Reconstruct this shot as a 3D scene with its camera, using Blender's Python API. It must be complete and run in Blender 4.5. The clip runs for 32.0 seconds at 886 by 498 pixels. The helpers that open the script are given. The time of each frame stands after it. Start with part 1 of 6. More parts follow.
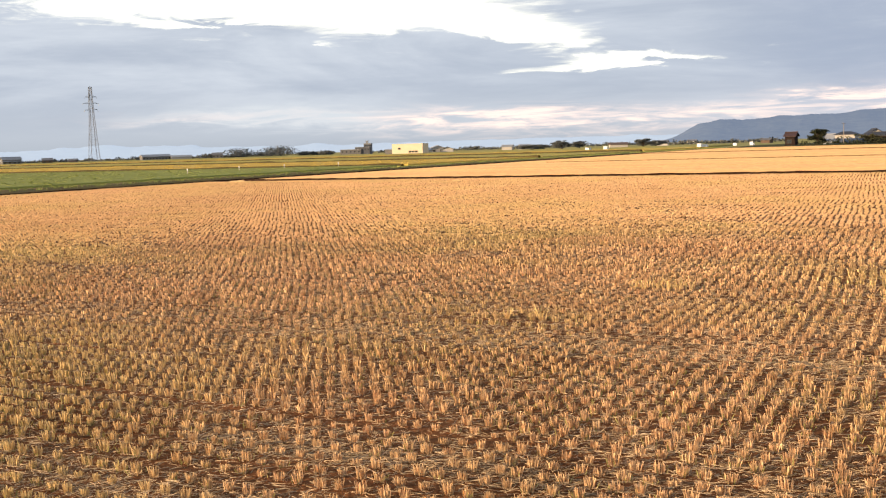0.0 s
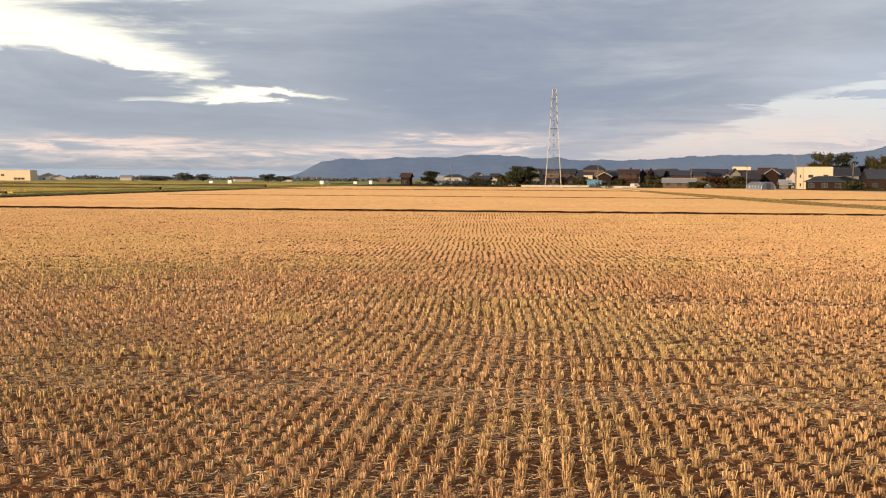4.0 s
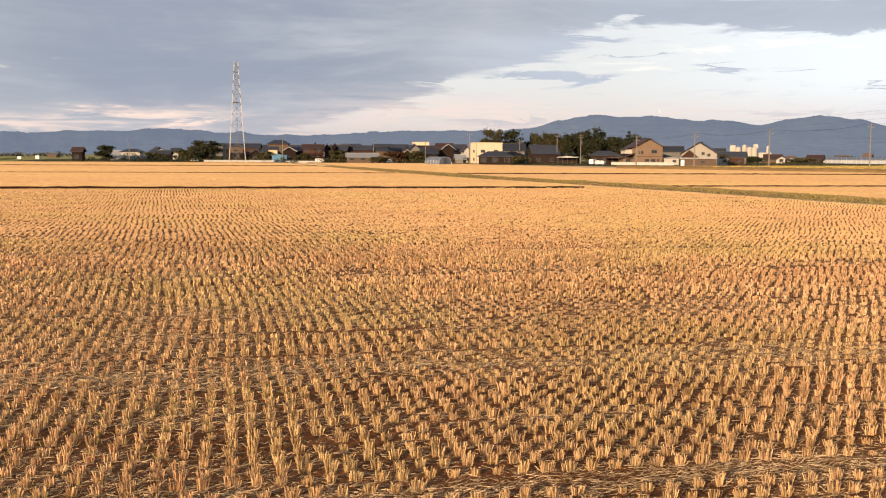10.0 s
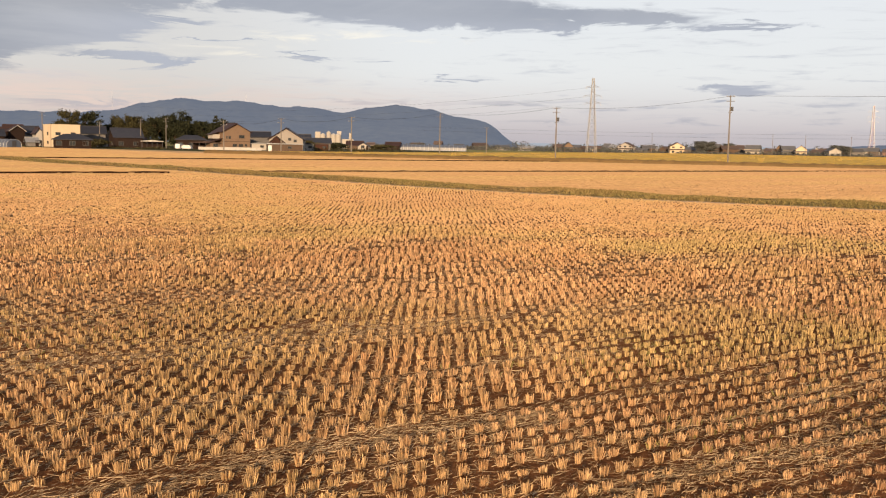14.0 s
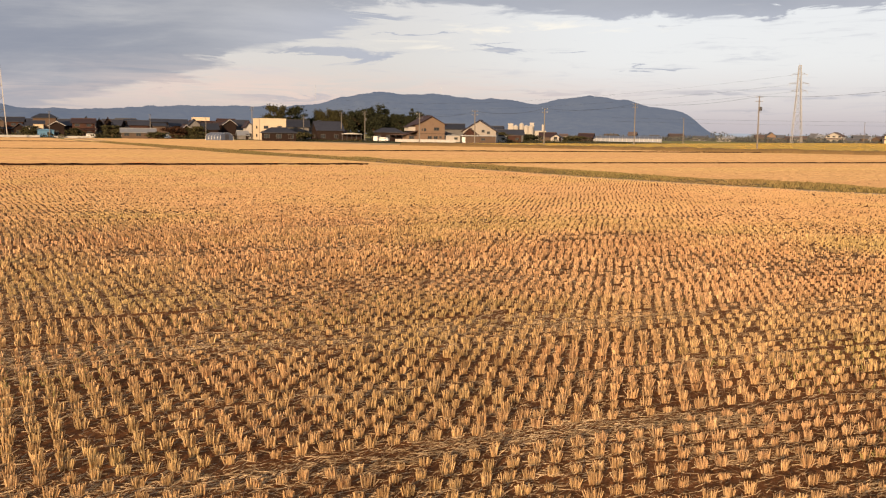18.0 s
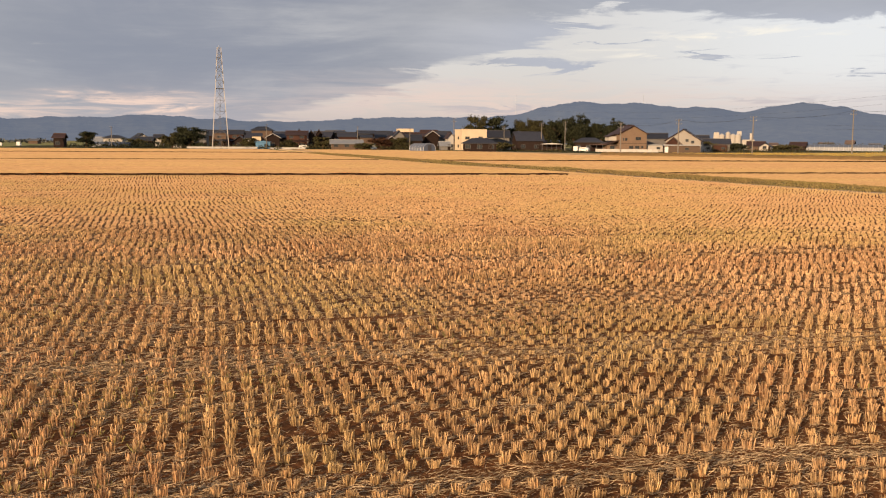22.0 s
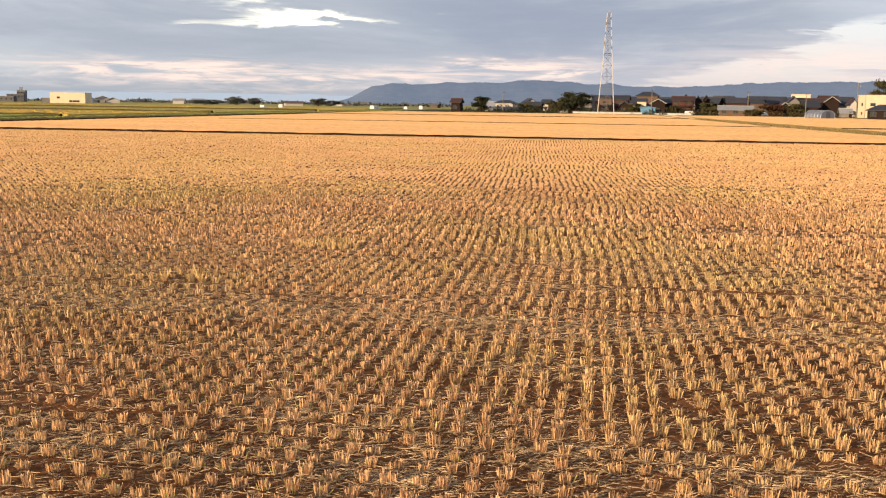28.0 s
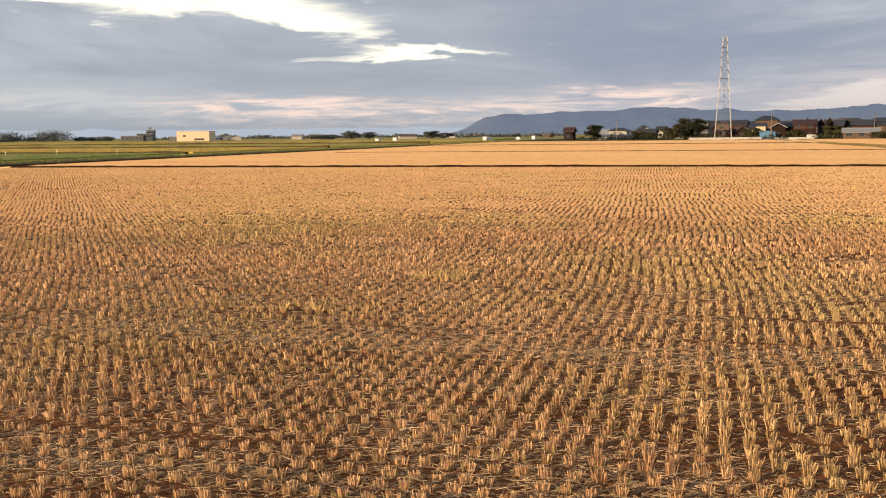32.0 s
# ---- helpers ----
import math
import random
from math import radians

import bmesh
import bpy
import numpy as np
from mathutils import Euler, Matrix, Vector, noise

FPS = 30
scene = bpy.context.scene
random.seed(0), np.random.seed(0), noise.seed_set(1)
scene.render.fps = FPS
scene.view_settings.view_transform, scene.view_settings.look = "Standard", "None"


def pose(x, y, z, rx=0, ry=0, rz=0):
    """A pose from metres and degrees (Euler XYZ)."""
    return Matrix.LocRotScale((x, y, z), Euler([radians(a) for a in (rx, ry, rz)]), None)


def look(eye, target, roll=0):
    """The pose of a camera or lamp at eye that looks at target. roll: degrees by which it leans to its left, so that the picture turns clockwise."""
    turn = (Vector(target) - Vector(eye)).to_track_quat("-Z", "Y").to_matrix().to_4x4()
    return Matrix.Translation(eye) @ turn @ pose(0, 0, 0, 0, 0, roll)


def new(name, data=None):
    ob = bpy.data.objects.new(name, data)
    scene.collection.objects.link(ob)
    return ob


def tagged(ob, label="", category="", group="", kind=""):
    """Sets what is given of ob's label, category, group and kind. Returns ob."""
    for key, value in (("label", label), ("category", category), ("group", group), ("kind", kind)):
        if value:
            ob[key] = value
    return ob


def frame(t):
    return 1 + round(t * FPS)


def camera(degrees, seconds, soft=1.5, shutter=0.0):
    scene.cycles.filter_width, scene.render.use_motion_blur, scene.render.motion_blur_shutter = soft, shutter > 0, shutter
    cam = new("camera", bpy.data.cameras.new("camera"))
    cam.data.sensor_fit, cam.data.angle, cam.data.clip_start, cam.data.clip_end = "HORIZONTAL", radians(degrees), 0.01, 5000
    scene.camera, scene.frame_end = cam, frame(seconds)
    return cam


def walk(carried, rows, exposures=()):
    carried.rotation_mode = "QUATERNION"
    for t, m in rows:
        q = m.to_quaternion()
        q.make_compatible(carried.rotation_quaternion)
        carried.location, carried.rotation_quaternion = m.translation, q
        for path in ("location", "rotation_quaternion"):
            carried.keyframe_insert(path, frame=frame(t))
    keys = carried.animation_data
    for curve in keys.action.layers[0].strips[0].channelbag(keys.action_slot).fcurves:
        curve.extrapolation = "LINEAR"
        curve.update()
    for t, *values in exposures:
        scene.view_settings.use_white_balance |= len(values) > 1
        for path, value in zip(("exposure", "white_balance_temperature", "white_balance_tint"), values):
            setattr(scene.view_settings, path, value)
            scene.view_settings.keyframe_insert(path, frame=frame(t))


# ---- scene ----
EXPOSURES = [(0, 0.68, 6250, 7.5), (1, 0.35, 6250, 7.5), (2, 0.08, 6300, 8), (3, 0.15, 6300, 7.5), (6, 0.35, 6300, 7.5), (9, 0.37, 6400, 8.5), (10, 0.36, 6400, 8.5), (11, 0.33, 6450, 9), (12, 0.15, 6550, 10), (13, 0.08, 6600, 10), (14.5, 0.09, 6600, 10),
             (18, 0.12, 6700, 11), (20, 0.08, 6700, 11), (25, 0.08, 6750, 11), (27.5, 0.5, 6350, 8), (29, 0.4, 6350, 8), (30, 0.3, 6400, 8.5), (31, 0.38, 6350, 8), (32, 0.28, 6350, 8)]
SUN_POWER = 6.9
cam = camera(48.51, 32.0, soft=1.2)


def aim(x, y, z, yaw, pitch, roll):
    """A camera pose from its place, its turn to the left of +y, its tilt up and its lean, in degrees."""
    return Matrix.Translation((x, y, z)) @ Matrix.Rotation(radians(yaw), 4, "Z") @ Matrix.Rotation(radians(90 + pitch), 4, "X") @ Matrix.Rotation(radians(roll), 4, "Z")


walk(cam, [
    (0, aim(-0.104, -0.247, 2.831, 27.91, -5.84, -1.74)),
    (0.5, aim(-0.113, -0.205, 2.799, 24.36, -5.64, -1.08)),
    (1, aim(-0.120, -0.175, 2.813, 20.34, -5.09, -0.10)),
    (1.5, aim(-0.126, -0.123, 2.794, 16.87, -5.13, 0.37)),
    (2, aim(-0.106, -0.111, 2.790, 14.85, -5.23, 0.39)),
    (2.5, aim(-0.051, -0.067, 2.802, 11.01, -4.91, 0.58)),
    (3, aim(-0.071, -0.014, 2.770, 8.13, -5.05, 0.55)),
    (3.5, aim(-0.075, -0.013, 2.790, 7.05, -4.43, 0.47)),
    (4, aim(-0.082, -0.018, 2.793, 6.19, -4.09, 0.33)),
    (4.5, aim(-0.094, -0.031, 2.791, 5.53, -4.14, 0.12)),
    (5, aim(-0.106, -0.046, 2.790, 4.67, -4.36, -0.10)),
    (5.5, aim(-0.111, -0.057, 2.793, 3.24, -4.51, -0.25)),
    (6, aim(-0.112, -0.082, 2.814, 1.39, -4.56, -0.35)),
    (6.5, aim(-0.094, -0.131, 2.810, -1.01, -4.06, 0.38)),
    (7, aim(-0.082, -0.078, 2.794, -2.78, -4.37, 0.70)),
    (7.5, aim(-0.080, -0.035, 2.799, -4.23, -4.86, 0.61)),
    (8, aim(-0.068, -0.029, 2.801, -5.60, -4.80, 0.40)),
    (8.5, aim(-0.063, -0.022, 2.787, -6.77, -4.93, 0.68)),
    (9, aim(-0.057, -0.021, 2.795, -7.29, -5.54, 0.78)),
    (9.5, aim(-0.033, -0.086, 2.808, -9.22, -5.85, 0.54)),
    (10, aim(-0.016, -0.083, 2.803, -11.95, -5.44, 0.35)),
    (10.5, aim(-0.010, -0.107, 2.809, -14.78, -5.64, 0.46)),
    (11, aim(0.014, -0.069, 2.799, -17.05, -5.45, 0.14)),
    (11.5, aim(0.045, -0.040, 2.803, -20.25, -5.54, 0.05)),
    (12, aim(0.082, -0.016, 2.796, -23.38, -5.50, 0.36)),
    (12.5, aim(0.103, -0.016, 2.792, -26.24, -5.39, 0.51)),
    (13, aim(0.108, -0.024, 2.790, -28.72, -5.60, 0.48)),
    (13.5, aim(0.138, -0.050, 2.799, -31.73, -5.76, 0.50)),
    (14, aim(0.165, -0.042, 2.796, -35.57, -6.01, 1.05)),
    (14.5, aim(0.206, -0.047, 2.792, -39.20, -6.19, 1.24)),
    (15, aim(0.209, -0.069, 2.791, -41.59, -6.33, 1.45)),
    (15.5, aim(0.200, -0.111, 2.789, -41.65, -6.39, 1.66)),
    (16, aim(0.183, -0.144, 2.788, -39.57, -6.42, 1.76)),
    (16.5, aim(0.166, -0.139, 2.788, -35.56, -6.49, 1.64)),
    (17, aim(0.115, -0.024, 2.792, -30.66, -6.59, 1.38)),
    (17.5, aim(0.105, -0.018, 2.804, -27.08, -6.95, 1.09)),
    (18, aim(0.117, 0.012, 2.801, -24.43, -6.67, 0.74)),
    (18.5, aim(0.104, 0.028, 2.795, -22.69, -6.29, 0.48)),
    (19, aim(0.088, 0.043, 2.798, -19.43, -5.94, 0.45)),
    (19.5, aim(0.076, 0.029, 2.809, -17.81, -5.99, 0.58)),
    (20, aim(0.078, 0.039, 2.801, -16.31, -6.11, 0.36)),
    (20.5, aim(0.065, 0.069, 2.800, -14.73, -5.97, 0.38)),
    (21, aim(0.062, 0.044, 2.808, -14.07, -5.79, 0.32)),
    (21.5, aim(0.062, 0.063, 2.801, -13.53, -6.04, 0.31)),
    (22, aim(0.049, 0.043, 2.799, -12.86, -6.20, 0.41)),
    (22.5, aim(0.046, 0.044, 2.802, -12.42, -6.44, 0.96)),
    (23, aim(0.052, 0.035, 2.811, -11.74, -6.83, 1.08)),
    (23.5, aim(0.037, 0.079, 2.792, -10.83, -6.64, 0.95)),
    (24, aim(0.032, 0.102, 2.800, -9.79, -6.66, 0.62)),
    (24.5, aim(0.028, 0.117, 2.799, -8.72, -6.57, 0.90)),
    (25, aim(0.026, 0.160, 2.792, -6.52, -6.81, 0.62)),
    (25.5, aim(0.013, 0.170, 2.783, -4.11, -6.64, 0.83)),
    (26, aim(0.017, 0.161, 2.780, -2.22, -6.87, 1.03)),
    (26.5, aim(0.029, 0.139, 2.777, -0.74, -7.58, 1.19)),
    (27, aim(0.037, 0.119, 2.774, 1.23, -8.31, 1.22)),
    (27.5, aim(0.029, 0.119, 2.775, 4.63, -8.55, 1.05)),
    (28, aim(-0.035, 0.168, 2.782, 9.04, -8.40, 0.76)),
    (28.5, aim(-0.045, 0.170, 2.790, 13.85, -7.70, -0.89)),
    (29, aim(-0.054, 0.192, 2.781, 17.79, -7.70, -1.39)),
    (29.5, aim(-0.046, 0.127, 2.804, 20.24, -7.76, -1.95)),
    (30, aim(-0.034, 0.090, 2.806, 20.35, -7.17, -1.34)),
    (30.5, aim(-0.016, 0.091, 2.804, 20.05, -7.41, -1.02)),
    (31, aim(-0.007, 0.084, 2.812, 18.85, -7.33, -0.91)),
    (31.5, aim(0.015, 0.066, 2.819, 17.41, -7.10, -0.70)),
    (32, aim(0.018, 0.071, 2.822, 15.72, -6.65, -0.62)),
], exposures=EXPOSURES)

# ---------------------------------------------------------------- world, sun
SUN_AZ, SUN_EL = -138.0, 11.0          # degrees to the right of +y, above the horizon


def node(nt, kind, ins=(), **attrs):
    n = nt.nodes.new(kind)
    for k, v in attrs.items():
        if k == "operation":
            n.operation = v
        elif k == "data_type":
            n.data_type = v
        elif k == "blend":
            n.blend_type = v
        elif k == "dims":
            n.noise_dimensions = v
        elif k == "clamp":
            n.use_clamp = v
        elif k == "interp":
            n.interpolation_type = v
    for i, v in enumerate(ins):
        if v is None:
            continue
        if isinstance(v, bpy.types.NodeSocket):
            nt.links.new(v, n.inputs[i])
        else:
            n.inputs[i].default_value = v
    return n


def mth(nt, op, a, b=None, c=None, clamp=False):
    return node(nt, "ShaderNodeMath", (a, b, c), operation=op, clamp=clamp).outputs[0]


def ramp01(nt, v, lo, hi):
    return node(nt, "ShaderNodeMapRange", (v, lo, hi, 0.0, 1.0), interp="SMOOTHSTEP").outputs[0]


def mixc(nt, fac, a, b, blend="MIX"):
    n = nt.nodes.new("ShaderNodeMix")
    n.data_type, n.blend_type = "RGBA", blend
    for i, v in ((0, fac), (6, a), (7, b)):
        if isinstance(v, bpy.types.NodeSocket):
            nt.links.new(v, n.inputs[i])
        elif i == 0:
            n.inputs[0].default_value = v
        else:
            n.inputs[i].default_value = (*v, 1.0)
    return n.outputs[2]


def noise_tex(nt, vec, scale, detail=4.0, rough=0.55, distortion=0.0):
    n = nt.nodes.new("ShaderNodeTexNoise")
    nt.links.new(vec, n.inputs["Vector"])
    n.inputs["Scale"].default_value, n.inputs["Detail"].default_value = scale, detail
    n.inputs["Roughness"].default_value, n.inputs["Distortion"].default_value = rough, distortion
    return n.outputs["Fac"]


def make_sky():
    world = bpy.data.worlds.new("sky")
    scene.world = world
    world.use_nodes = True
    nt = world.node_tree
    nt.nodes.clear()
    out = nt.nodes.new("ShaderNodeOutputWorld")
    bg = nt.nodes.new("ShaderNodeBackground")
    nt.links.new(bg.outputs[0], out.inputs[0])
    sky = nt.nodes.new("ShaderNodeTexSky")
    sky.sky_type, sky.sun_disc = "NISHITA", False
    sky.sun_elevation, sky.sun_rotation = radians(SUN_EL), radians(SUN_AZ)
    sky.air_density, sky.dust_density = 1.0, 2.0
    clear = mixc(nt, 1.0, sky.outputs[0], (SKY_STRENGTH,) * 3, "MULTIPLY")
    # directions as degrees right of +y and above the horizon
    co = nt.nodes.new("ShaderNodeTexCoord").outputs["Generated"]
    sep = node(nt, "ShaderNodeSeparateXYZ", (co,))
    x, y, z = sep.outputs
    az = mth(nt, "MULTIPLY", mth(nt, "ARCTAN2", x, y), 57.29578)
    el = mth(nt, "MULTIPLY", mth(nt, "ARCSINE", z), 57.29578)
    # cloud sheets lie flatter and denser towards the horizon
    lift = mth(nt, "POWER", mth(nt, "MAXIMUM", mth(nt, "ADD", el, 1.0), 0.05), 0.75)
    vec = node(nt, "ShaderNodeCombineXYZ", (mth(nt, "MULTIPLY", az, 0.055), mth(nt, "MULTIPLY", lift, 0.62), 3.7)).outputs[0]
    big = noise_tex(nt, vec, 1.1, 6.0, 0.58, 0.5)
    fine = noise_tex(nt, vec, 4.2, 5.0, 0.6, 0.8)
    streak = node(nt, "ShaderNodeCombineXYZ", (mth(nt, "MULTIPLY", az, 0.11), mth(nt, "MULTIPLY", lift, 2.6), 6.1)).outputs[0]
    wisp = noise_tex(nt, streak, 1.6, 6.0, 0.66, 0.9)
    wob = node(nt, "ShaderNodeCombineXYZ", (mth(nt, "MULTIPLY", az, 0.03), mth(nt, "MULTIPLY", lift, 0.5), 11.0)).outputs[0]
    warp = noise_tex(nt, wob, 2.6, 5.0, 0.62, 0.3)
    azw = mth(nt, "ADD", az, mth(nt, "MULTIPLY", mth(nt, "SUBTRACT", warp, 0.5), 14.0))
    elw = mth(nt, "ADD", el, mth(nt, "MULTIPLY", mth(nt, "SUBTRACT", fine, 0.5), 2.2))

    def blob(a, e, ra, re, tilt=0.0):
        u = mth(nt, "DIVIDE", mth(nt, "SUBTRACT", azw, a), ra)
        v = mth(nt, "DIVIDE", mth(nt, "SUBTRACT", mth(nt, "SUBTRACT", elw, e), mth(nt, "MULTIPLY", mth(nt, "SUBTRACT", az, a), tilt)), re)
        r = mth(nt, "ADD", mth(nt, "MULTIPLY", u, u), mth(nt, "MULTIPLY", v, v))
        return mth(nt, "EXPONENT", mth(nt, "MULTIPLY", r, -1.0))

    def total(rows):
        s = None
        for *r, w in rows:
            b = mth(nt, "MULTIPLY", blob(*r), w)
            s = b if s is None else mth(nt, "ADD", s, b)
        return s

    # thick grey cloud (+) and rifts in it (-)
    edge = mth(nt, "MINIMUM", mth(nt, "MULTIPLY_ADD", el, 3.5, -2.4), 19.8)
    sheet = mth(nt, "MULTIPLY", ramp01(nt, mth(nt, "SUBTRACT", azw, edge), 3.6, -3.2), 0.95)
    body = mth(nt, "ADD", total(CLOUD_BODY), sheet)
    dens = mth(nt, "ADD", mth(nt, "ADD", body, mth(nt, "MULTIPLY", mth(nt, "SUBTRACT", big, 0.5), 1.1)), mth(nt, "ADD", mth(nt, "MULTIPLY", mth(nt, "SUBTRACT", fine, 0.5), 1.0), mth(nt, "MULTIPLY", mth(nt, "SUBTRACT", wisp, 0.5), 0.7)))
    cover = ramp01(nt, dens, 0.14, 0.60)
    rift = total(CLOUD_RIFT)
    bright = ramp01(nt, mth(nt, "ADD", rift, mth(nt, "ADD", mth(nt, "MULTIPLY", mth(nt, "SUBTRACT", fine, 0.5), 0.8), mth(nt, "MULTIPLY", mth(nt, "SUBTRACT", wisp, 0.5), 0.9))), 0.20, 0.98)
    low = ramp01(nt, el, 0.0, 4.5)
    grey = mixc(nt, ramp01(nt, mth(nt, "ADD", big, mth(nt, "ADD", mth(nt, "MULTIPLY", fine, 0.14), mth(nt, "MULTIPLY", wisp, 0.10))), 0.38, 0.88), (0.30, 0.325, 0.38), (0.46, 0.475, 0.51))
    side = ramp01(nt, az, -22.0, 2.0)
    heavy = mth(nt, "MULTIPLY", mth(nt, "MULTIPLY", ramp01(nt, az, -16.0, -5.0), ramp01(nt, az, 14.0, 4.0)), ramp01(nt, mth(nt, "ADD", mth(nt, "MULTIPLY", big, 0.7), mth(nt, "MULTIPLY", wisp, 0.3)), 0.72, 0.36))
    grey = mixc(nt, mth(nt, "MULTIPLY", heavy, 0.75), grey, (0.255, 0.285, 0.36))
    grey = mixc(nt, mth(nt, "MULTIPLY", mth(nt, "MULTIPLY", ramp01(nt, az, 8.0, 20.0), ramp01(nt, el, 7.6, 6.2)), 0.6), grey, (0.52, 0.55, 0.63))
    grey = mixc(nt, mth(nt, "MULTIPLY", ramp01(nt, az, 14.0, 24.0), 0.35), grey, (0.38, 0.43, 0.53))
    grey = mixc(nt, low, mixc(nt, side, (0.35, 0.365, 0.40), (0.42, 0.41, 0.45)), grey)
    thin = mixc(nt, low, mixc(nt, side, (0.49, 0.50, 0.535), mixc(nt, ramp01(nt, az, 24.0, 38.0), (0.70, 0.60, 0.585), (0.655, 0.60, 0.645))), mixc(nt, ramp01(nt, az, 18.0, 36.0), (0.74, 0.715, 0.725), (0.86, 0.875, 0.925)))
    thin = mixc(nt, 0.22, thin, clear)
    puff = mth(nt, "MULTIPLY", ramp01(nt, mth(nt, "ADD", mth(nt, "MULTIPLY", wisp, 0.6), mth(nt, "MULTIPLY", fine, 0.4)), 0.5, 0.66), 0.5)
    thin = mixc(nt, puff, thin, mixc(nt, low, (0.50, 0.48, 0.53), (0.56, 0.585, 0.64)))
    col = mixc(nt, cover, thin, grey)
    mist = mth(nt, "MULTIPLY", total(CLOUD_MIST), ramp01(nt, mth(nt, "ADD", mth(nt, "MULTIPLY", big, 0.6), mth(nt, "MULTIPLY", fine, 0.4)), 0.36, 0.58))
    col = mixc(nt, mth(nt, "MINIMUM", mist, 0.8), col, (0.49, 0.50, 0.515))
    pink = mth(nt, "MULTIPLY", total(CLOUD_PINK), ramp01(nt, mth(nt, "ADD", mth(nt, "MULTIPLY", fine, 0.5), mth(nt, "MULTIPLY", wisp, 0.5)), 0.38, 0.6))
    col = mixc(nt, mth(nt, "MINIMUM", pink, 1.0), col, (0.81, 0.63, 0.55))
    col = mixc(nt, bright, col, (1.08, 1.0, 0.82))
    haze = ramp01(nt, el, 1.6, -0.2)
    col = mixc(nt, mth(nt, "MULTIPLY", haze, 0.65), col, mixc(nt, side, (0.285, 0.305, 0.34), (0.46, 0.43, 0.465)))
    # unseen sky overhead, added as heavier dark cloud to cut the fill light
    col = mixc(nt, mth(nt, "MULTIPLY", ramp01(nt, el, 13.0, 30.0), 0.8), col, (0.22, 0.25, 0.31))
    nt.links.new(col, bg.inputs[0])
    bg.inputs[1].default_value = 1.0
    world.cycles.sampling_method = "MANUAL"
    world.cycles.sample_map_resolution = 512


SKY_STRENGTH = 0.10
# azimuth, elevation, half widths, tilt, weight
CLOUD_BODY = [(35.0, 7.5, 6.4, 0.8, 0.0, 1.25), (44.5, 7.2, 4.5, 0.36, 0.0, 0.95), (52.5, 6.8, 3.2, 0.14, 0.0, 0.7), (24.0, 8.3, 5.0, 0.75, 0.0, 1.0), (18.9, 4.45, 2.9, 0.27, 0.0, 0.9), (20.1, 6.57, 1.6, 0.11, 0.0, 0.75),
              (22.8, 5.65, 2.3, 0.1, 0.0, 0.7), (27.7, 4.94, 1.4, 0.1, 0.0, 0.7), (34.7, 3.86, 1.9, 0.1, 0.0, 0.75), (50.8, 3.2, 2.5, 0.24, 0.0, 0.85), (15.8, 1.95, 3.2, 0.15, 0.0, 0.6), (31.5, 4.6, 0.8, 0.07, 0.0, 0.5),
              (9.5, 2.9, 2.2, 0.16, 0.0, 0.4), (30, 2.5, 6, 0.2, 0.0, 0.4), (44, 2.5, 8, 0.25, 0.0, 0.36), (12.5, 4.2, 1.6, 0.14, 0.0, 0.5), (40, 1.7, 10, 0.2, 0.0, 0.3)]
CLOUD_RIFT = [(-33, 7.7, 9, 1.2, 0.0, 1.05), (-22.5, 6.5, 4.8, 0.9, -0.2, 0.95), (-16.5, 4.6, 5.0, 0.34, 0.0, 1.1), (-34, 10.6, 12, 2.0, 0.0, 1.0), (-47, 8.9, 8, 1.1, 0.0, 1.0), (-40, 7.1, 3.5, 0.22, 0.0, -0.8), (-37.5, 6.25, 3.5, 0.2, 0.0, -0.8),
              (-24.5, 5.95, 2.5, 0.22, 0.0, -0.6), (24, 5.2, 6, 0.5, 0.0, 0.4), (31, 6.1, 9, 0.35, 0.0, 0.5)]
CLOUD_MIST = [(-39.5, 2.2, 5.5, 0.55, 0.0, 0.9), (-33.5, 1.75, 4.5, 0.5, 0.0, 0.8), (-22, 1.2, 8, 0.35, 0.0, 0.4)]
CLOUD_PINK = [(-26, 1.8, 6, 0.4, 0.0, 1.3), (-4, 2.15, 4.2, 0.36, 0.0, 1.9), (-18, 1.3, 9, 0.5, 0.0, 0.9), (-8.5, 2.25, 1.0, 0.1, 0.0, 0.9), (-10, 1.6, 8, 0.4, 0.0, 0.6), (13, 2.6, 8, 1.0, 0.0, 0.6), (26, 2.4, 12, 0.8, 0.0, 0.35), (-40, 2.1, 5, 0.3, 0.0, 0.3)]
make_sky()

sun = new("sun", bpy.data.lights.new("sun", "SUN"))
sun.data.energy, sun.data.angle, sun.data.color = SUN_POWER, radians(0.6), (1.0, 0.70, 0.415)
_a, _e = radians(SUN_AZ), radians(SUN_EL)
sun.matrix_world = look((math.sin(_a) * math.cos(_e) * 100, math.cos(_a) * math.cos(_e) * 100, math.sin(_e) * 100), (0, 0, 0))


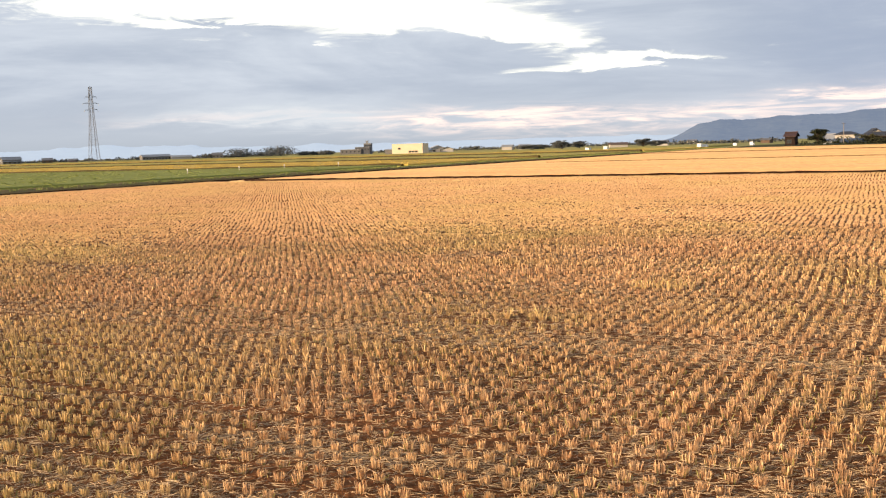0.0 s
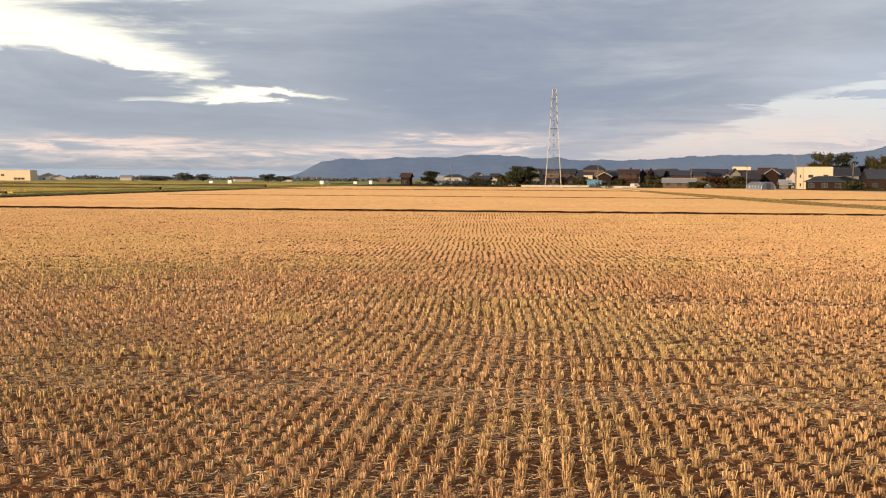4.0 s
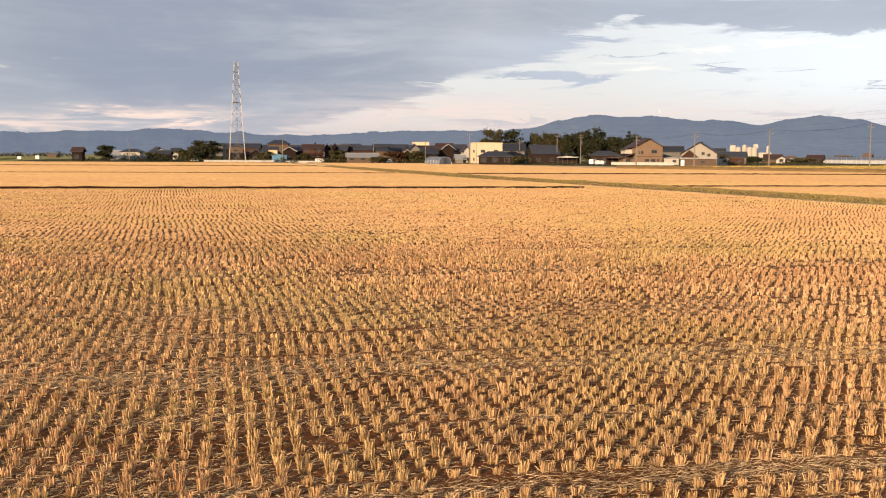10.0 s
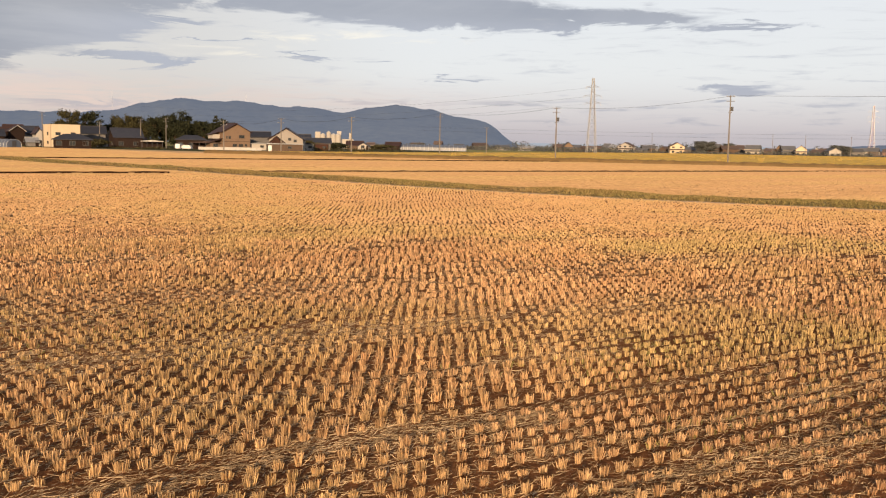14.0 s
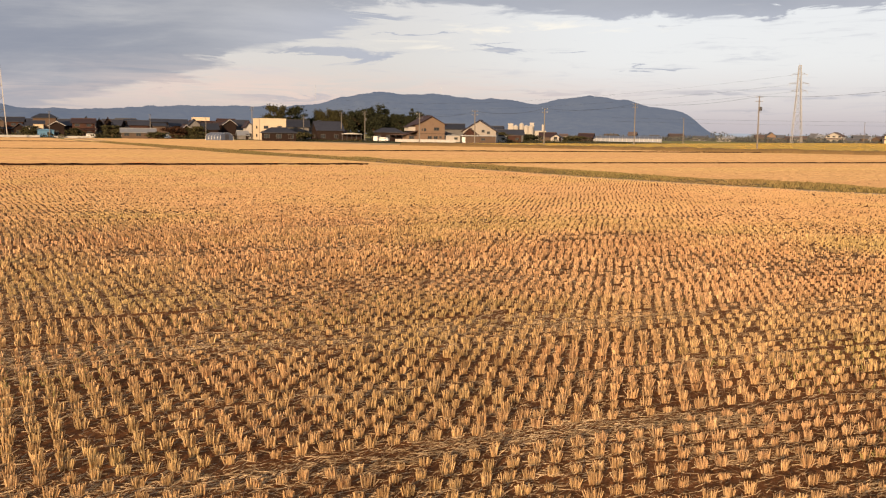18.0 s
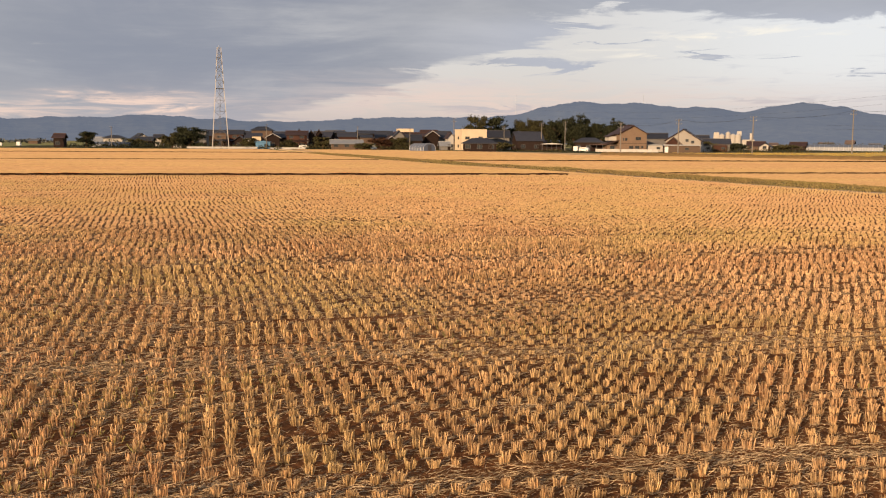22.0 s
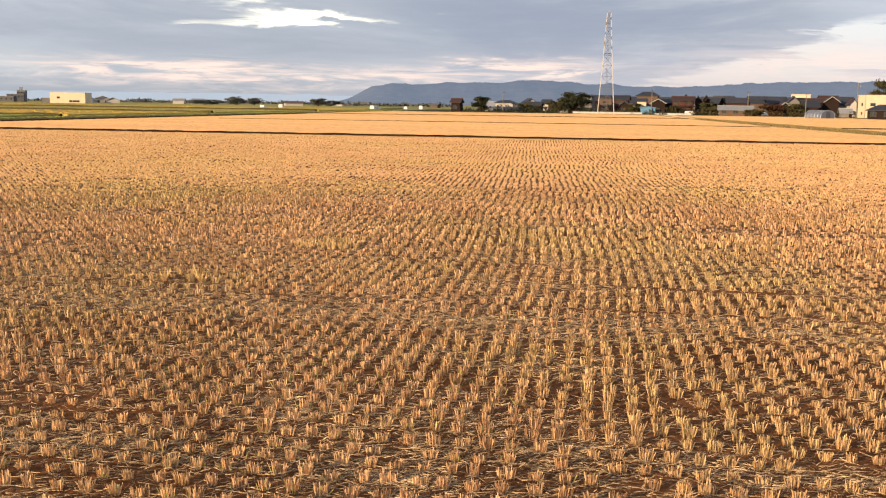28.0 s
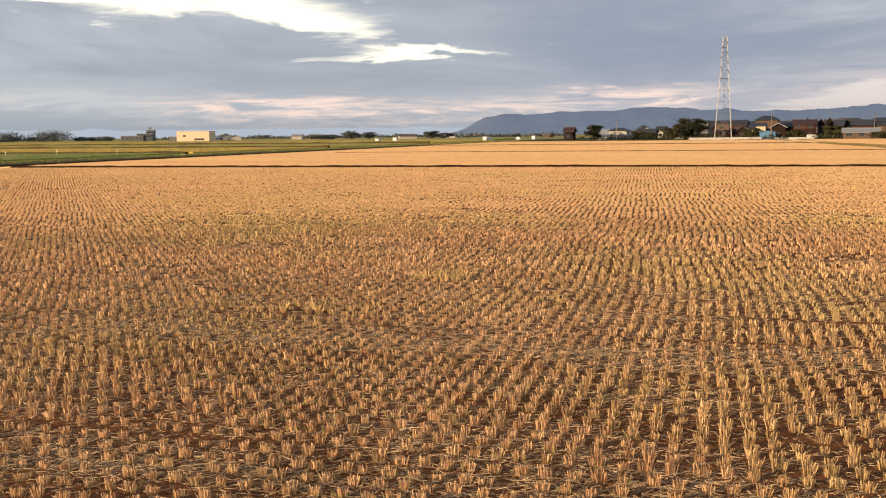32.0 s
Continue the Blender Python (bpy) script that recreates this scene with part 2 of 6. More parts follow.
# ---------------------------------------------------------------- materials
def material(name, base, second=None, rough=0.85, scale=1.0, metal=0.0, bump=0.0, fine=None, island=0.0, obj=0.0, ratio=0.5, spec=0.04, translucent=0.0, patch=None, stretch=None):
    """Base colour broken up by noise at two scales, by piece and by object; optional relief."""
    m = bpy.data.materials.new(name)
    m.use_nodes = True
    nt = m.node_tree
    p = nt.nodes["Principled BSDF"]
    co = nt.nodes.new("ShaderNodeTexCoord").outputs["Object"]
    if stretch:
        co = node(nt, "ShaderNodeVectorMath", (co, stretch), operation="MULTIPLY").outputs[0]
    second = second or tuple(c * 0.7 for c in base)
    big = noise_tex(nt, co, scale, 5.0, 0.6)
    small = noise_tex(nt, co, fine or scale * 9.0, 4.0, 0.65)
    f = mth(nt, "ADD", mth(nt, "MULTIPLY", ramp01(nt, big, 0.3, 0.7), ratio), mth(nt, "MULTIPLY", ramp01(nt, small, 0.3, 0.7), 1 - ratio))
    col = mixc(nt, f, base, second)
    if patch:
        col = mixc(nt, mth(nt, "MULTIPLY", ramp01(nt, noise_tex(nt, co, 0.085, 5.0, 0.65), 0.42, 0.64), 0.68), col, patch)
    if island:
        r = nt.nodes.new("ShaderNodeNewGeometry").outputs["Random Per Island"]
        k = node(nt, "ShaderNodeMapRange", (r, 0.0, 1.0, 1 - island, 1 + island)).outputs[0]
        col = mixc(nt, 1.0, col, node(nt, "ShaderNodeCombineXYZ", (k, k, k)).outputs[0], "MULTIPLY")
    if obj:
        r = nt.nodes.new("ShaderNodeObjectInfo").outputs["Random"]
        k = node(nt, "ShaderNodeMapRange", (r, 0.0, 1.0, 1 - obj, 1 + obj)).outputs[0]
        col = mixc(nt, 1.0, col, node(nt, "ShaderNodeCombineXYZ", (k, k, k)).outputs[0], "MULTIPLY")
    nt.links.new(col, p.inputs["Base Color"])
    p.inputs["Roughness"].default_value, p.inputs["Metallic"].default_value = rough, metal
    p.inputs["Specular IOR Level"].default_value = spec
    if bump:
        b = nt.nodes.new("ShaderNodeBump")
        b.inputs["Strength"].default_value, b.inputs["Distance"].default_value = 0.8, bump
        nt.links.new(small, b.inputs["Height"])
        nt.links.new(b.outputs[0], p.inputs["Normal"])
    if translucent:
        t = nt.nodes.new("ShaderNodeBsdfTranslucent")
        nt.links.new(col, t.inputs[0])
        mx = nt.nodes.new("ShaderNodeMixShader")
        mx.inputs[0].default_value = translucent
        nt.links.new(p.outputs[0], mx.inputs[1])
        nt.links.new(t.outputs[0], mx.inputs[2])
        nt.links.new(mx.outputs[0], nt.nodes["Material Output"].inputs[0])
    return m


M = {
    "soil": material("paddy_soil", (0.25, 0.108, 0.045), (0.068, 0.026, 0.010), 0.95, 0.5, bump=0.02, fine=22.0, ratio=0.35),
    "stubble": material("rice_stubble", (0.72, 0.49, 0.28), (0.40, 0.218, 0.112), 0.75, 0.22, island=0.5, fine=5.0, translucent=0.3, ratio=0.3, patch=(0.52, 0.41, 0.175)),
    "stubble_far": material("rice_stubble_far", (0.74, 0.50, 0.282), (0.60, 0.388, 0.205), 0.85, 0.12, island=0.12, fine=1.5, translucent=0.42, patch=(0.64, 0.47, 0.22)),
    "stubble_row": material("rice_stubble_rows", (0.52, 0.35, 0.205), (0.42, 0.274, 0.15), 0.85, 0.14, island=0.09, fine=0.8, translucent=0.3, stretch=(0.12, 1.0, 1.0), patch=(0.50, 0.37, 0.18)),
    "straw": material("loose_straw", (0.47, 0.345, 0.21), (0.23, 0.16, 0.095), 0.7, 0.5, island=0.7),
    "shoots": material("green_shoots", (0.24, 0.235, 0.075), (0.34, 0.28, 0.10), 0.75, 0.5, island=0.35, translucent=0.3),
    "field": material("stubble_field", (0.66, 0.455, 0.25), (0.53, 0.355, 0.185), 0.95, 0.12, bump=0.02, fine=0.9, ratio=0.55, stretch=(0.09, 1.0, 1.0)),
    "rice": material("ripe_rice", (0.35, 0.305, 0.09), (0.28, 0.255, 0.08), 0.85, 0.05, island=0.12, fine=0.5, stretch=(0.2, 1.0, 1.0)),
    "rice_yellow": material("yellow_rice", (0.50, 0.345, 0.078), (0.40, 0.295, 0.075), 0.85, 0.05, island=0.12, fine=0.5, stretch=(0.2, 1.0, 1.0)),
    "rice_gold": material("golden_rice", (0.60, 0.39, 0.088), (0.48, 0.325, 0.08), 0.85, 0.05, island=0.12, fine=0.5, stretch=(0.2, 1.0, 1.0)),
    "rice_green": material("green_rice", (0.235, 0.25, 0.07), (0.19, 0.215, 0.062), 0.85, 0.06, island=0.12, fine=0.6, stretch=(0.2, 1.0, 1.0)),
    "grass": material("bank_grass", (0.18, 0.155, 0.06), (0.24, 0.162, 0.08), 0.85, 0.12, island=0.3, fine=3.0),
    "dry_grass": material("dry_grass", (0.24, 0.155, 0.072), (0.13, 0.092, 0.047), 0.9, 0.3, island=0.4, fine=3.0),
    "bank": material("earth_bank", (0.018, 0.0085, 0.005), (0.032, 0.015, 0.009), 0.95, 0.4, bump=0.03, fine=5.0),
    "ditch": material("ditch_weeds", (0.055, 0.046, 0.02), (0.09, 0.068, 0.03), 0.95, 0.1, island=0.3, fine=1.0),
    "farmland": material("far_farmland", (0.22, 0.23, 0.08), (0.30, 0.25, 0.11), 0.95, 0.004, fine=0.05),
    "garden": material("garden_ground", (0.07, 0.065, 0.03), (0.045, 0.05, 0.022), 0.95, 0.05, fine=0.6),
    "regrowth": material("regrown_rice", (0.66, 0.47, 0.215), (0.54, 0.39, 0.17), 0.8, 0.5, island=0.3, translucent=0.3),
    "track": material("dirt_track", (0.46, 0.35, 0.25), (0.34, 0.25, 0.17), 0.95, 0.4, bump=0.01, fine=4.0),
    "asphalt": material("asphalt", (0.06, 0.06, 0.06), (0.045, 0.045, 0.045), 0.9, 0.5, bump=0.01),
    "concrete": material("concrete", (0.42, 0.40, 0.36), (0.33, 0.31, 0.28), 0.85, 0.6, bump=0.003, obj=0.1),
    "steel": material("galvanised_steel", (0.50, 0.51, 0.53), (0.40, 0.41, 0.43), 0.5, 1.0, metal=0.55, spec=0.3),
    "pylon_steel": material("weathered_steel", (0.31, 0.31, 0.32), (0.25, 0.25, 0.26), 0.6, 1.0, metal=0.2, spec=0.2),
    "pylon_white": material("pale_painted_steel", (0.42, 0.40, 0.39), (0.34, 0.325, 0.315), 0.7, 1.0, spec=0.1),
    "dark_steel": material("dark_weathered_steel", (0.16, 0.16, 0.17), (0.12, 0.12, 0.13), 0.7, 1.0, spec=0.1),
    "wire": material("wire", (0.05, 0.05, 0.055), None, 0.6, 1.0),
    "pole": material("pole_concrete", (0.20, 0.18, 0.165), (0.155, 0.14, 0.125), 0.85, 0.7),
    "dark_metal": material("dark_metal", (0.10, 0.10, 0.11), None, 0.5, 1.0, metal=0.3),
    "insulator": material("insulator", (0.65, 0.63, 0.60), None, 0.3, 3.0, spec=0.3),
    "tile_dark": material("dark_roof_tiles", (0.020, 0.022, 0.033), (0.034, 0.036, 0.048), 0.6, 0.8, obj=0.25, spec=0.3),
    "tile_brown": material("brown_roof_tiles", (0.045, 0.022, 0.018), (0.032, 0.017, 0.0145), 0.6, 0.8, obj=0.2, spec=0.3),
    "sheet_blue": material("blue_sheet", (0.10, 0.22, 0.36), (0.07, 0.17, 0.29), 0.55, 0.5, spec=0.3),
    "sheet_grey": material("grey_sheet_metal", (0.26, 0.27, 0.29), (0.2, 0.21, 0.23), 0.55, 0.6, obj=0.15, spec=0.3),
    "wall_brown": material("brown_boards", (0.029, 0.0195, 0.017), (0.021, 0.0145, 0.013), 0.85, 0.8, obj=0.2),
    "wall_red": material("red_brown_cladding", (0.066, 0.033, 0.026), (0.048, 0.025, 0.02), 0.8, 0.8, obj=0.15),
    "wall_peach": material("peach_render", (0.205, 0.142, 0.103), (0.165, 0.115, 0.083), 0.85, 0.5),
    "wall_cream": material("cream_render", (0.60, 0.49, 0.36), (0.53, 0.43, 0.31), 0.85, 0.5),
    "wall_white": material("white_render", (0.40, 0.375, 0.35), (0.33, 0.31, 0.29), 0.85, 0.5, obj=0.08),
    "wall_pale": material("pale_render", (0.30, 0.275, 0.255), (0.25, 0.23, 0.215), 0.85, 0.5),
    "wall_grey": material("grey_cladding", (0.16, 0.155, 0.155), (0.12, 0.115, 0.115), 0.8, 0.5, obj=0.15),
    "wall_tan": material("tan_cladding", (0.115, 0.08, 0.062), (0.09, 0.064, 0.05), 0.8, 0.5),
    # copies of village walls and roofs, lightened to paint in distance haze
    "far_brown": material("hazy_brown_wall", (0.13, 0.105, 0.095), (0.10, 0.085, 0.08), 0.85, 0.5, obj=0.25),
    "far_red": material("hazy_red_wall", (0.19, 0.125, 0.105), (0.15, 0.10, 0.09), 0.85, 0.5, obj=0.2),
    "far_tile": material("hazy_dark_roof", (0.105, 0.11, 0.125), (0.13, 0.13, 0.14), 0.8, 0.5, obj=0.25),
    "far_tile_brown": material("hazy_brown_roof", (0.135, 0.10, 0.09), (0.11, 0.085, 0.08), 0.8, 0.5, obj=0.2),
    "frame": material("window_frame", (0.12, 0.115, 0.11), None, 0.5, 2.0),
    "trim_white": material("white_trim", (0.5, 0.48, 0.46), None, 0.7, 1.0),
    "film": material("greenhouse_film", (0.10, 0.118, 0.165), (0.08, 0.098, 0.14), 0.4, 0.4, spec=0.3),
    "bark": material("bark", (0.09, 0.06, 0.04), None, 0.95, 2.0),
    "leaf": material("dark_leaves", (0.043, 0.046, 0.026), (0.026, 0.030, 0.018), 0.8, 0.6, island=0.5, translucent=0.15),
    # leaves far off: distance haze painted in as a paler, greyer colour
    "leaf_far": material("hazed_far_leaves", (0.105, 0.11, 0.108), (0.07, 0.077, 0.078), 0.9, 0.1, island=0.3),
    "leaf_olive": material("olive_leaves", (0.074, 0.066, 0.032), (0.046, 0.044, 0.022), 0.8, 0.6, island=0.5, translucent=0.15),
    "leaf_red": material("reddish_leaves", (0.06, 0.03, 0.018), (0.04, 0.022, 0.014), 0.8, 0.6, island=0.5),
    # red of the far pylons, paled towards pink to paint in haze
    "paint_red": material("hazed_red_paint", (0.58, 0.27, 0.23), None, 0.6, 1.0),
    "paint_white": material("white_paint", (0.80, 0.79, 0.77), None, 0.4, 1.0, spec=0.3),
    "rubber": material("rubber", (0.02, 0.02, 0.02), None, 0.9, 1.0),
}


def glass_material():
    m = bpy.data.materials.new("window_glass")
    m.use_nodes = True
    p = m.node_tree.nodes["Principled BSDF"]
    p.inputs["Base Color"].default_value = (0.03, 0.035, 0.04, 1)
    p.inputs["Roughness"].default_value = 0.06
    return m


M["glass"] = glass_material()


def hill_material(name, base, second, haze_glow):
    """Wooded hills far off; emission paints in the haze of kilometres of evening air."""
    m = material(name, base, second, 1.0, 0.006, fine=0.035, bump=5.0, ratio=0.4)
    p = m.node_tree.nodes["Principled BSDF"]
    p.inputs["Emission Color"].default_value = (*haze_glow, 1)
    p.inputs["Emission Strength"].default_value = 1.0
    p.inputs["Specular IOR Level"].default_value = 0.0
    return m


# last colour: the bluish haze, given off by the hills themselves
M["hill"] = hill_material("hazy_hill_woods", (0.072, 0.082, 0.075), (0.04, 0.047, 0.05), (0.098, 0.122, 0.180))
M["hill_far"] = hill_material("hazy_far_ridge", (0.10, 0.12, 0.13), None, (0.32, 0.355, 0.42))


PLAN = 7 / 6                       # metres to one unit of the field plan
EYE = 2.8                          # height of the eye over the paddies


# ---------------------------------------------------------------- mesh helpers
def link_mesh(name, me, mats, parent=None, label=""):
    for m in (mats if isinstance(mats, (list, tuple)) else [mats]):
        me.materials.append(M[m])
    ob = new(name, me)
    ob.parent = parent
    if label:
        ob["label"] = label
    return ob


def part(name, bm, mat, parent=None, label="", smooth=False):
    me = bpy.data.meshes.new(name)
    bm.to_mesh(me)
    bm.free()
    if smooth:
        me.polygons.foreach_set("use_smooth", [True] * len(me.polygons))
    return link_mesh(name, me, mat, parent, label)


def stuff_mesh(name, verts, faces, mat, label, category):
    """A mesh out of arrays: verts (n, 3), faces (m, 4) or (m, 3)."""
    me = bpy.data.meshes.new(name)
    k = faces.shape[1]
    me.vertices.add(len(verts))
    me.vertices.foreach_set("co", verts.astype(np.float32).ravel())
    me.loops.add(faces.size)
    me.loops.foreach_set("vertex_index", faces.astype(np.int32).ravel())
    me.polygons.add(len(faces))
    me.polygons.foreach_set("loop_start", np.arange(0, faces.size, k, dtype=np.int32))
    me.update(calc_edges=True)
    ob = link_mesh(name, me, mat)
    return tagged(ob, label, category, kind="stuff")


def empty(name, m, label, category, group=""):
    ob = new(name)
    ob.matrix_world = m
    ob.empty_display_size = 0.5
    return tagged(ob, label, category, group)


def add_box(bm, x0, x1, y0, y1, z0, z1, m=None):
    vs = [bm.verts.new((m @ Vector(c)) if m else c) for c in ((x0, y0, z0), (x1, y0, z0), (x1, y1, z0), (x0, y1, z0), (x0, y0, z1), (x1, y0, z1), (x1, y1, z1), (x0, y1, z1))]
    for f in ((3, 2, 1, 0), (4, 5, 6, 7), (0, 1, 5, 4), (1, 2, 6, 5), (2, 3, 7, 6), (3, 0, 4, 7)):
        bm.faces.new([vs[i] for i in f])
    return bm


def box(*a):
    return add_box(bmesh.new(), *a)


def add_bar(bm, a, b, r0, r1=None, n=6):
    """A tapered bar from a to b."""
    a, b = Vector(a), Vector(b)
    r1 = r0 if r1 is None else r1
    q = (b - a).to_track_quat("Z", "Y")
    rings = []
    for p, r in ((a, r0), (b, r1)):
        rings.append([bm.verts.new(p + q @ Vector((r * math.cos(i * math.tau / n), r * math.sin(i * math.tau / n), 0))) for i in range(n)])
    for i in range(n):
        bm.faces.new((rings[0][i], rings[0][(i + 1) % n], rings[1][(i + 1) % n], rings[1][i]))
    bm.faces.new(rings[0][::-1])
    bm.faces.new(rings[1])
    return bm


def prism(bm, outline, y0, y1):
    """An outline in x, z pushed from y0 to y1."""
    a = [bm.verts.new((x, y0, z)) for x, z in outline]
    b = [bm.verts.new((x, y1, z)) for x, z in outline]
    n = len(outline)
    bm.faces.new(a)
    bm.faces.new(b[::-1])
    for i in range(n):
        bm.faces.new((a[i], b[i], b[(i + 1) % n], a[(i + 1) % n]))
    bmesh.ops.recalc_face_normals(bm, faces=bm.faces)
    return bm


def at(az, d, z=0.0, turn=0.0):
    """A pose d plan units off, az degrees right of +y, turned (to the left, from above) by turn degrees from facing the eye."""
    a = radians(az)
    d = d * PLAN
    return Matrix.Translation((d * math.sin(a), d * math.cos(a), z)) @ Matrix.Rotation(-a + radians(turn), 4, "Z")
# ---------------------------------------------------------------- ground and fields
rng = np.random.default_rng(7)


def disc_ground():
    bm = bmesh.new()
    rings = [0, 60, 200, 500, 1200, 2600, 4800]
    n = 48
    prev = [bm.verts.new((0, 0, -0.12))]
    for r in rings[1:]:
        cur = [bm.verts.new((r * math.cos(i * math.tau / n), r * math.sin(i * math.tau / n), -0.12)) for i in range(n)]
        for i in range(n):
            j = (i + 1) % n
            if len(prev) == 1:
                bm.faces.new((prev[0], cur[i], cur[j]))
            else:
                bm.faces.new((prev[i], cur[i], cur[j], prev[j]))
        prev = cur
    return tagged(part("ground", bm, "farmland"), "flat open farmland of yellow-green fields", "ground", kind="structure")


disc_ground()

PATH_X = [(10, 48.0), (23.5, 41.0), (33, 36.5), (46.5, 33.6), (60, 32.3), (72, 31.0), (83, 29.6), (100, 26.4), (130, 23.8), (200, 18.8)]     # y, x of the grass path's middle, in plan units


def path_x(y):
    """Metres: the x of the path's middle at y."""
    ys, xs = zip(*PATH_X)
    return np.interp(y, np.array(ys) * PLAN, np.array(xs) * PLAN)


def slab(name, outline, z0, z1, mat, label, category):
    """A plot of land with a low edge."""
    outline = [(x * PLAN, y * PLAN) for x, y in outline]
    bm = bmesh.new()
    lo = [bm.verts.new((x, y, z0)) for x, y in outline]
    hi = [bm.verts.new((x, y, z1)) for x, y in outline]
    n = len(outline)
    bm.faces.new(hi)
    for i in range(n):
        bm.faces.new((lo[i], lo[(i + 1) % n], hi[(i + 1) % n], hi[i]))
    bmesh.ops.recalc_face_normals(bm, faces=bm.faces)
    return tagged(part(name, bm, mat), label, category, kind="structure")


LEFT = -61.5
slab("paddy_soil", [(LEFT, -2), (60, -2), (47, 10), (40, 23.5), (35, 34), (32, 47), (30, 69.4), (LEFT, 69.4)], -0.3, 0.0, "soil", "dark damp soil of a harvested rice paddy", "field")
slab("stubble_field_north", [(LEFT + 2, 70.6), (30, 70.6), (22, 127.6), (LEFT + 2, 127.6)], -0.3, 0.05, "field", "golden field of cut rice stubble", "field")
slab("stubble_field_far", [(LEFT + 2, 129.2), (21.5, 129.2), (17, 203), (LEFT + 2, 203)], -0.3, 0.06, "field", "golden field of cut rice stubble", "field")
slab("stubble_field_last", [(LEFT - 2, 204.6), (17, 204.6), (14, 285), (LEFT - 2, 285)], -0.3, 0.06, "field", "pale gold harvested field before the village", "field")
slab("stubble_field_east", [(52, 6), (400, 6), (400, 72.2), (32.5, 72.2), (34, 60), (35.4, 46.5), (38.4, 33), (43, 23.5)], -0.3, 0.05, "field", "golden field of cut rice stubble beyond the grass path", "field")
slab("stubble_field_east_mid", [(32.5, 73.2), (150, 73.2), (112, 123), (26, 123)], -0.3, 0.06, "field", "golden field of cut rice stubble beyond the grass path", "field")
slab("stubble_field_east_far", [(26, 124.4), (111, 124.4), (72, 186), (21, 200)], -0.3, 0.06, "field", "golden field of cut rice stubble beyond the grass path", "field")


def tufts(px, py, pz, h, w, blades, lean, seed, width=None, rag=0.22, across=1.0):
    """Stalks or blades round each foot, w metres across: verts and quads."""
    g = np.random.default_rng(seed)
    n = len(px)
    k = n * blades
    ang = g.uniform(0, math.tau, k)
    hh = np.repeat(h, blades) * g.uniform(1 - rag, 1 + rag * 0.4, k)
    th, rr = g.uniform(0, math.tau, k), np.sqrt(g.random(k)) * np.repeat(w, blades) * 0.42
    ox = np.repeat(px, blades) + np.cos(th) * rr
    oy = np.repeat(py, blades) + np.sin(th) * rr * across
    oz = np.repeat(pz, blades)
    ll = hh * np.abs(g.normal(lean, lean * 0.7, k))
    out = th + g.normal(0, 0.6, k)
    tx, ty = ox + np.cos(out) * ll, oy + np.sin(out) * ll
    bw = g.uniform(0.7, 1.3, k) * (width if width else np.repeat(w, blades) * 0.12)
    cx, cy = np.cos(ang) * bw, np.sin(ang) * bw
    v = np.empty((k, 4, 3))
    v[:, 0] = np.stack([ox - cx, oy - cy, oz], 1)
    v[:, 1] = np.stack([ox + cx, oy + cy, oz], 1)
    v[:, 2] = np.stack([tx + cx * 0.9, ty + cy * 0.9, oz + hh * g.uniform(0.95, 1.05, k)], 1)
    v[:, 3] = np.stack([tx - cx * 0.9, ty - cy * 0.9, oz + hh], 1)
    return v.reshape(-1, 3), np.arange(k * 4).reshape(-1, 4)


def gather(lists):
    vs, fs, base = [], [], 0
    for v, f in lists:
        vs.append(v)
        fs.append(f + base)
        base += len(v)
    return np.concatenate(vs), np.concatenate(fs)


HILL, ROW = 0.212, 0.30           # planting distances along and between the rows


def lean_of(y):
    """How far the columns have bent to the left at y: about one degree close by, three farther out."""
    return 0.014 * y + 0.036 * 7.0 * np.log1p(np.exp((y - 22.0) / 7.0))


# from y, to y: height left by the cutter, share of clumps standing, straw thrown on the strip
STRIPS = [(2.0, 5.2, 0.95, 0.97, 0.6), (5.2, 5.75, 0.9, 0.94, 1.0), (5.75, 7.5, 1.02, 0.975, 0.5), (7.5, 7.75, 0.88, 0.92, 1.0), (7.75, 9.6, 1.1, 0.99, 0.55), (9.6, 11.75, 1.02, 0.985, 0.65), (11.75, 13.4, 0.74, 0.93, 1.2), (13.4, 15.0, 1.02, 0.98, 0.7), (15.0, 16.5, 0.92, 0.97, 0.9)]
_g = random.Random(4)
while STRIPS[-1][1] < 84:
    _y = STRIPS[-1][1]
    low = len(STRIPS) % 3 == 0
    STRIPS.append((_y, _y + _g.uniform(1.5, 2.3), _g.uniform(0.74, 0.86) if low else _g.uniform(0.94, 1.08), _g.uniform(0.92, 0.97) if low else 0.985, _g.uniform(1.0, 1.4) if low else _g.uniform(0.6, 1.0)))
# from x, to x, y of ruts where a row was torn out
RUTS = [(15.15, 0.0, 4.3), (14.1, -9, -5.5), (7.72, 1.5, 6.0), (25.3, -14.0, 2.0)]
# y, from x, to x, straws: swaths of straw that the harvester let fall
SWATHS = [(5.46, 3.0, 12.0, 3600), (6.6, 5.5, 13.0, 2200), (7.75, -1.5, 7.0, 3000), (7.1, -7.0, -1.0, 2800), (9.75, 3.0, 10.0, 1800), (12.6, -9.0, 10.0, 3600)]
LONG_PATCHES = [(-5.25, 18.2, 0.42), (-6.35, 14.4, 0.4), (-2.5, 16.0, 0.2)]


def strip_of(x, y):
    """Which strip of the cutter a place lies on."""
    edge = np.array([s[0] for s in STRIPS])
    return np.clip(np.searchsorted(edge, y + 0.02 * x + 0.12 * np.sin(x * 0.45 + y * 0.2), side="right") - 1, 0, len(STRIPS) - 1)


def in_view_of_field(x, y):
    """The wedge of the paddy that lies before the embankment."""
    return (x > -1.75 * y - 3) & (x < 3.2 * y + 3)


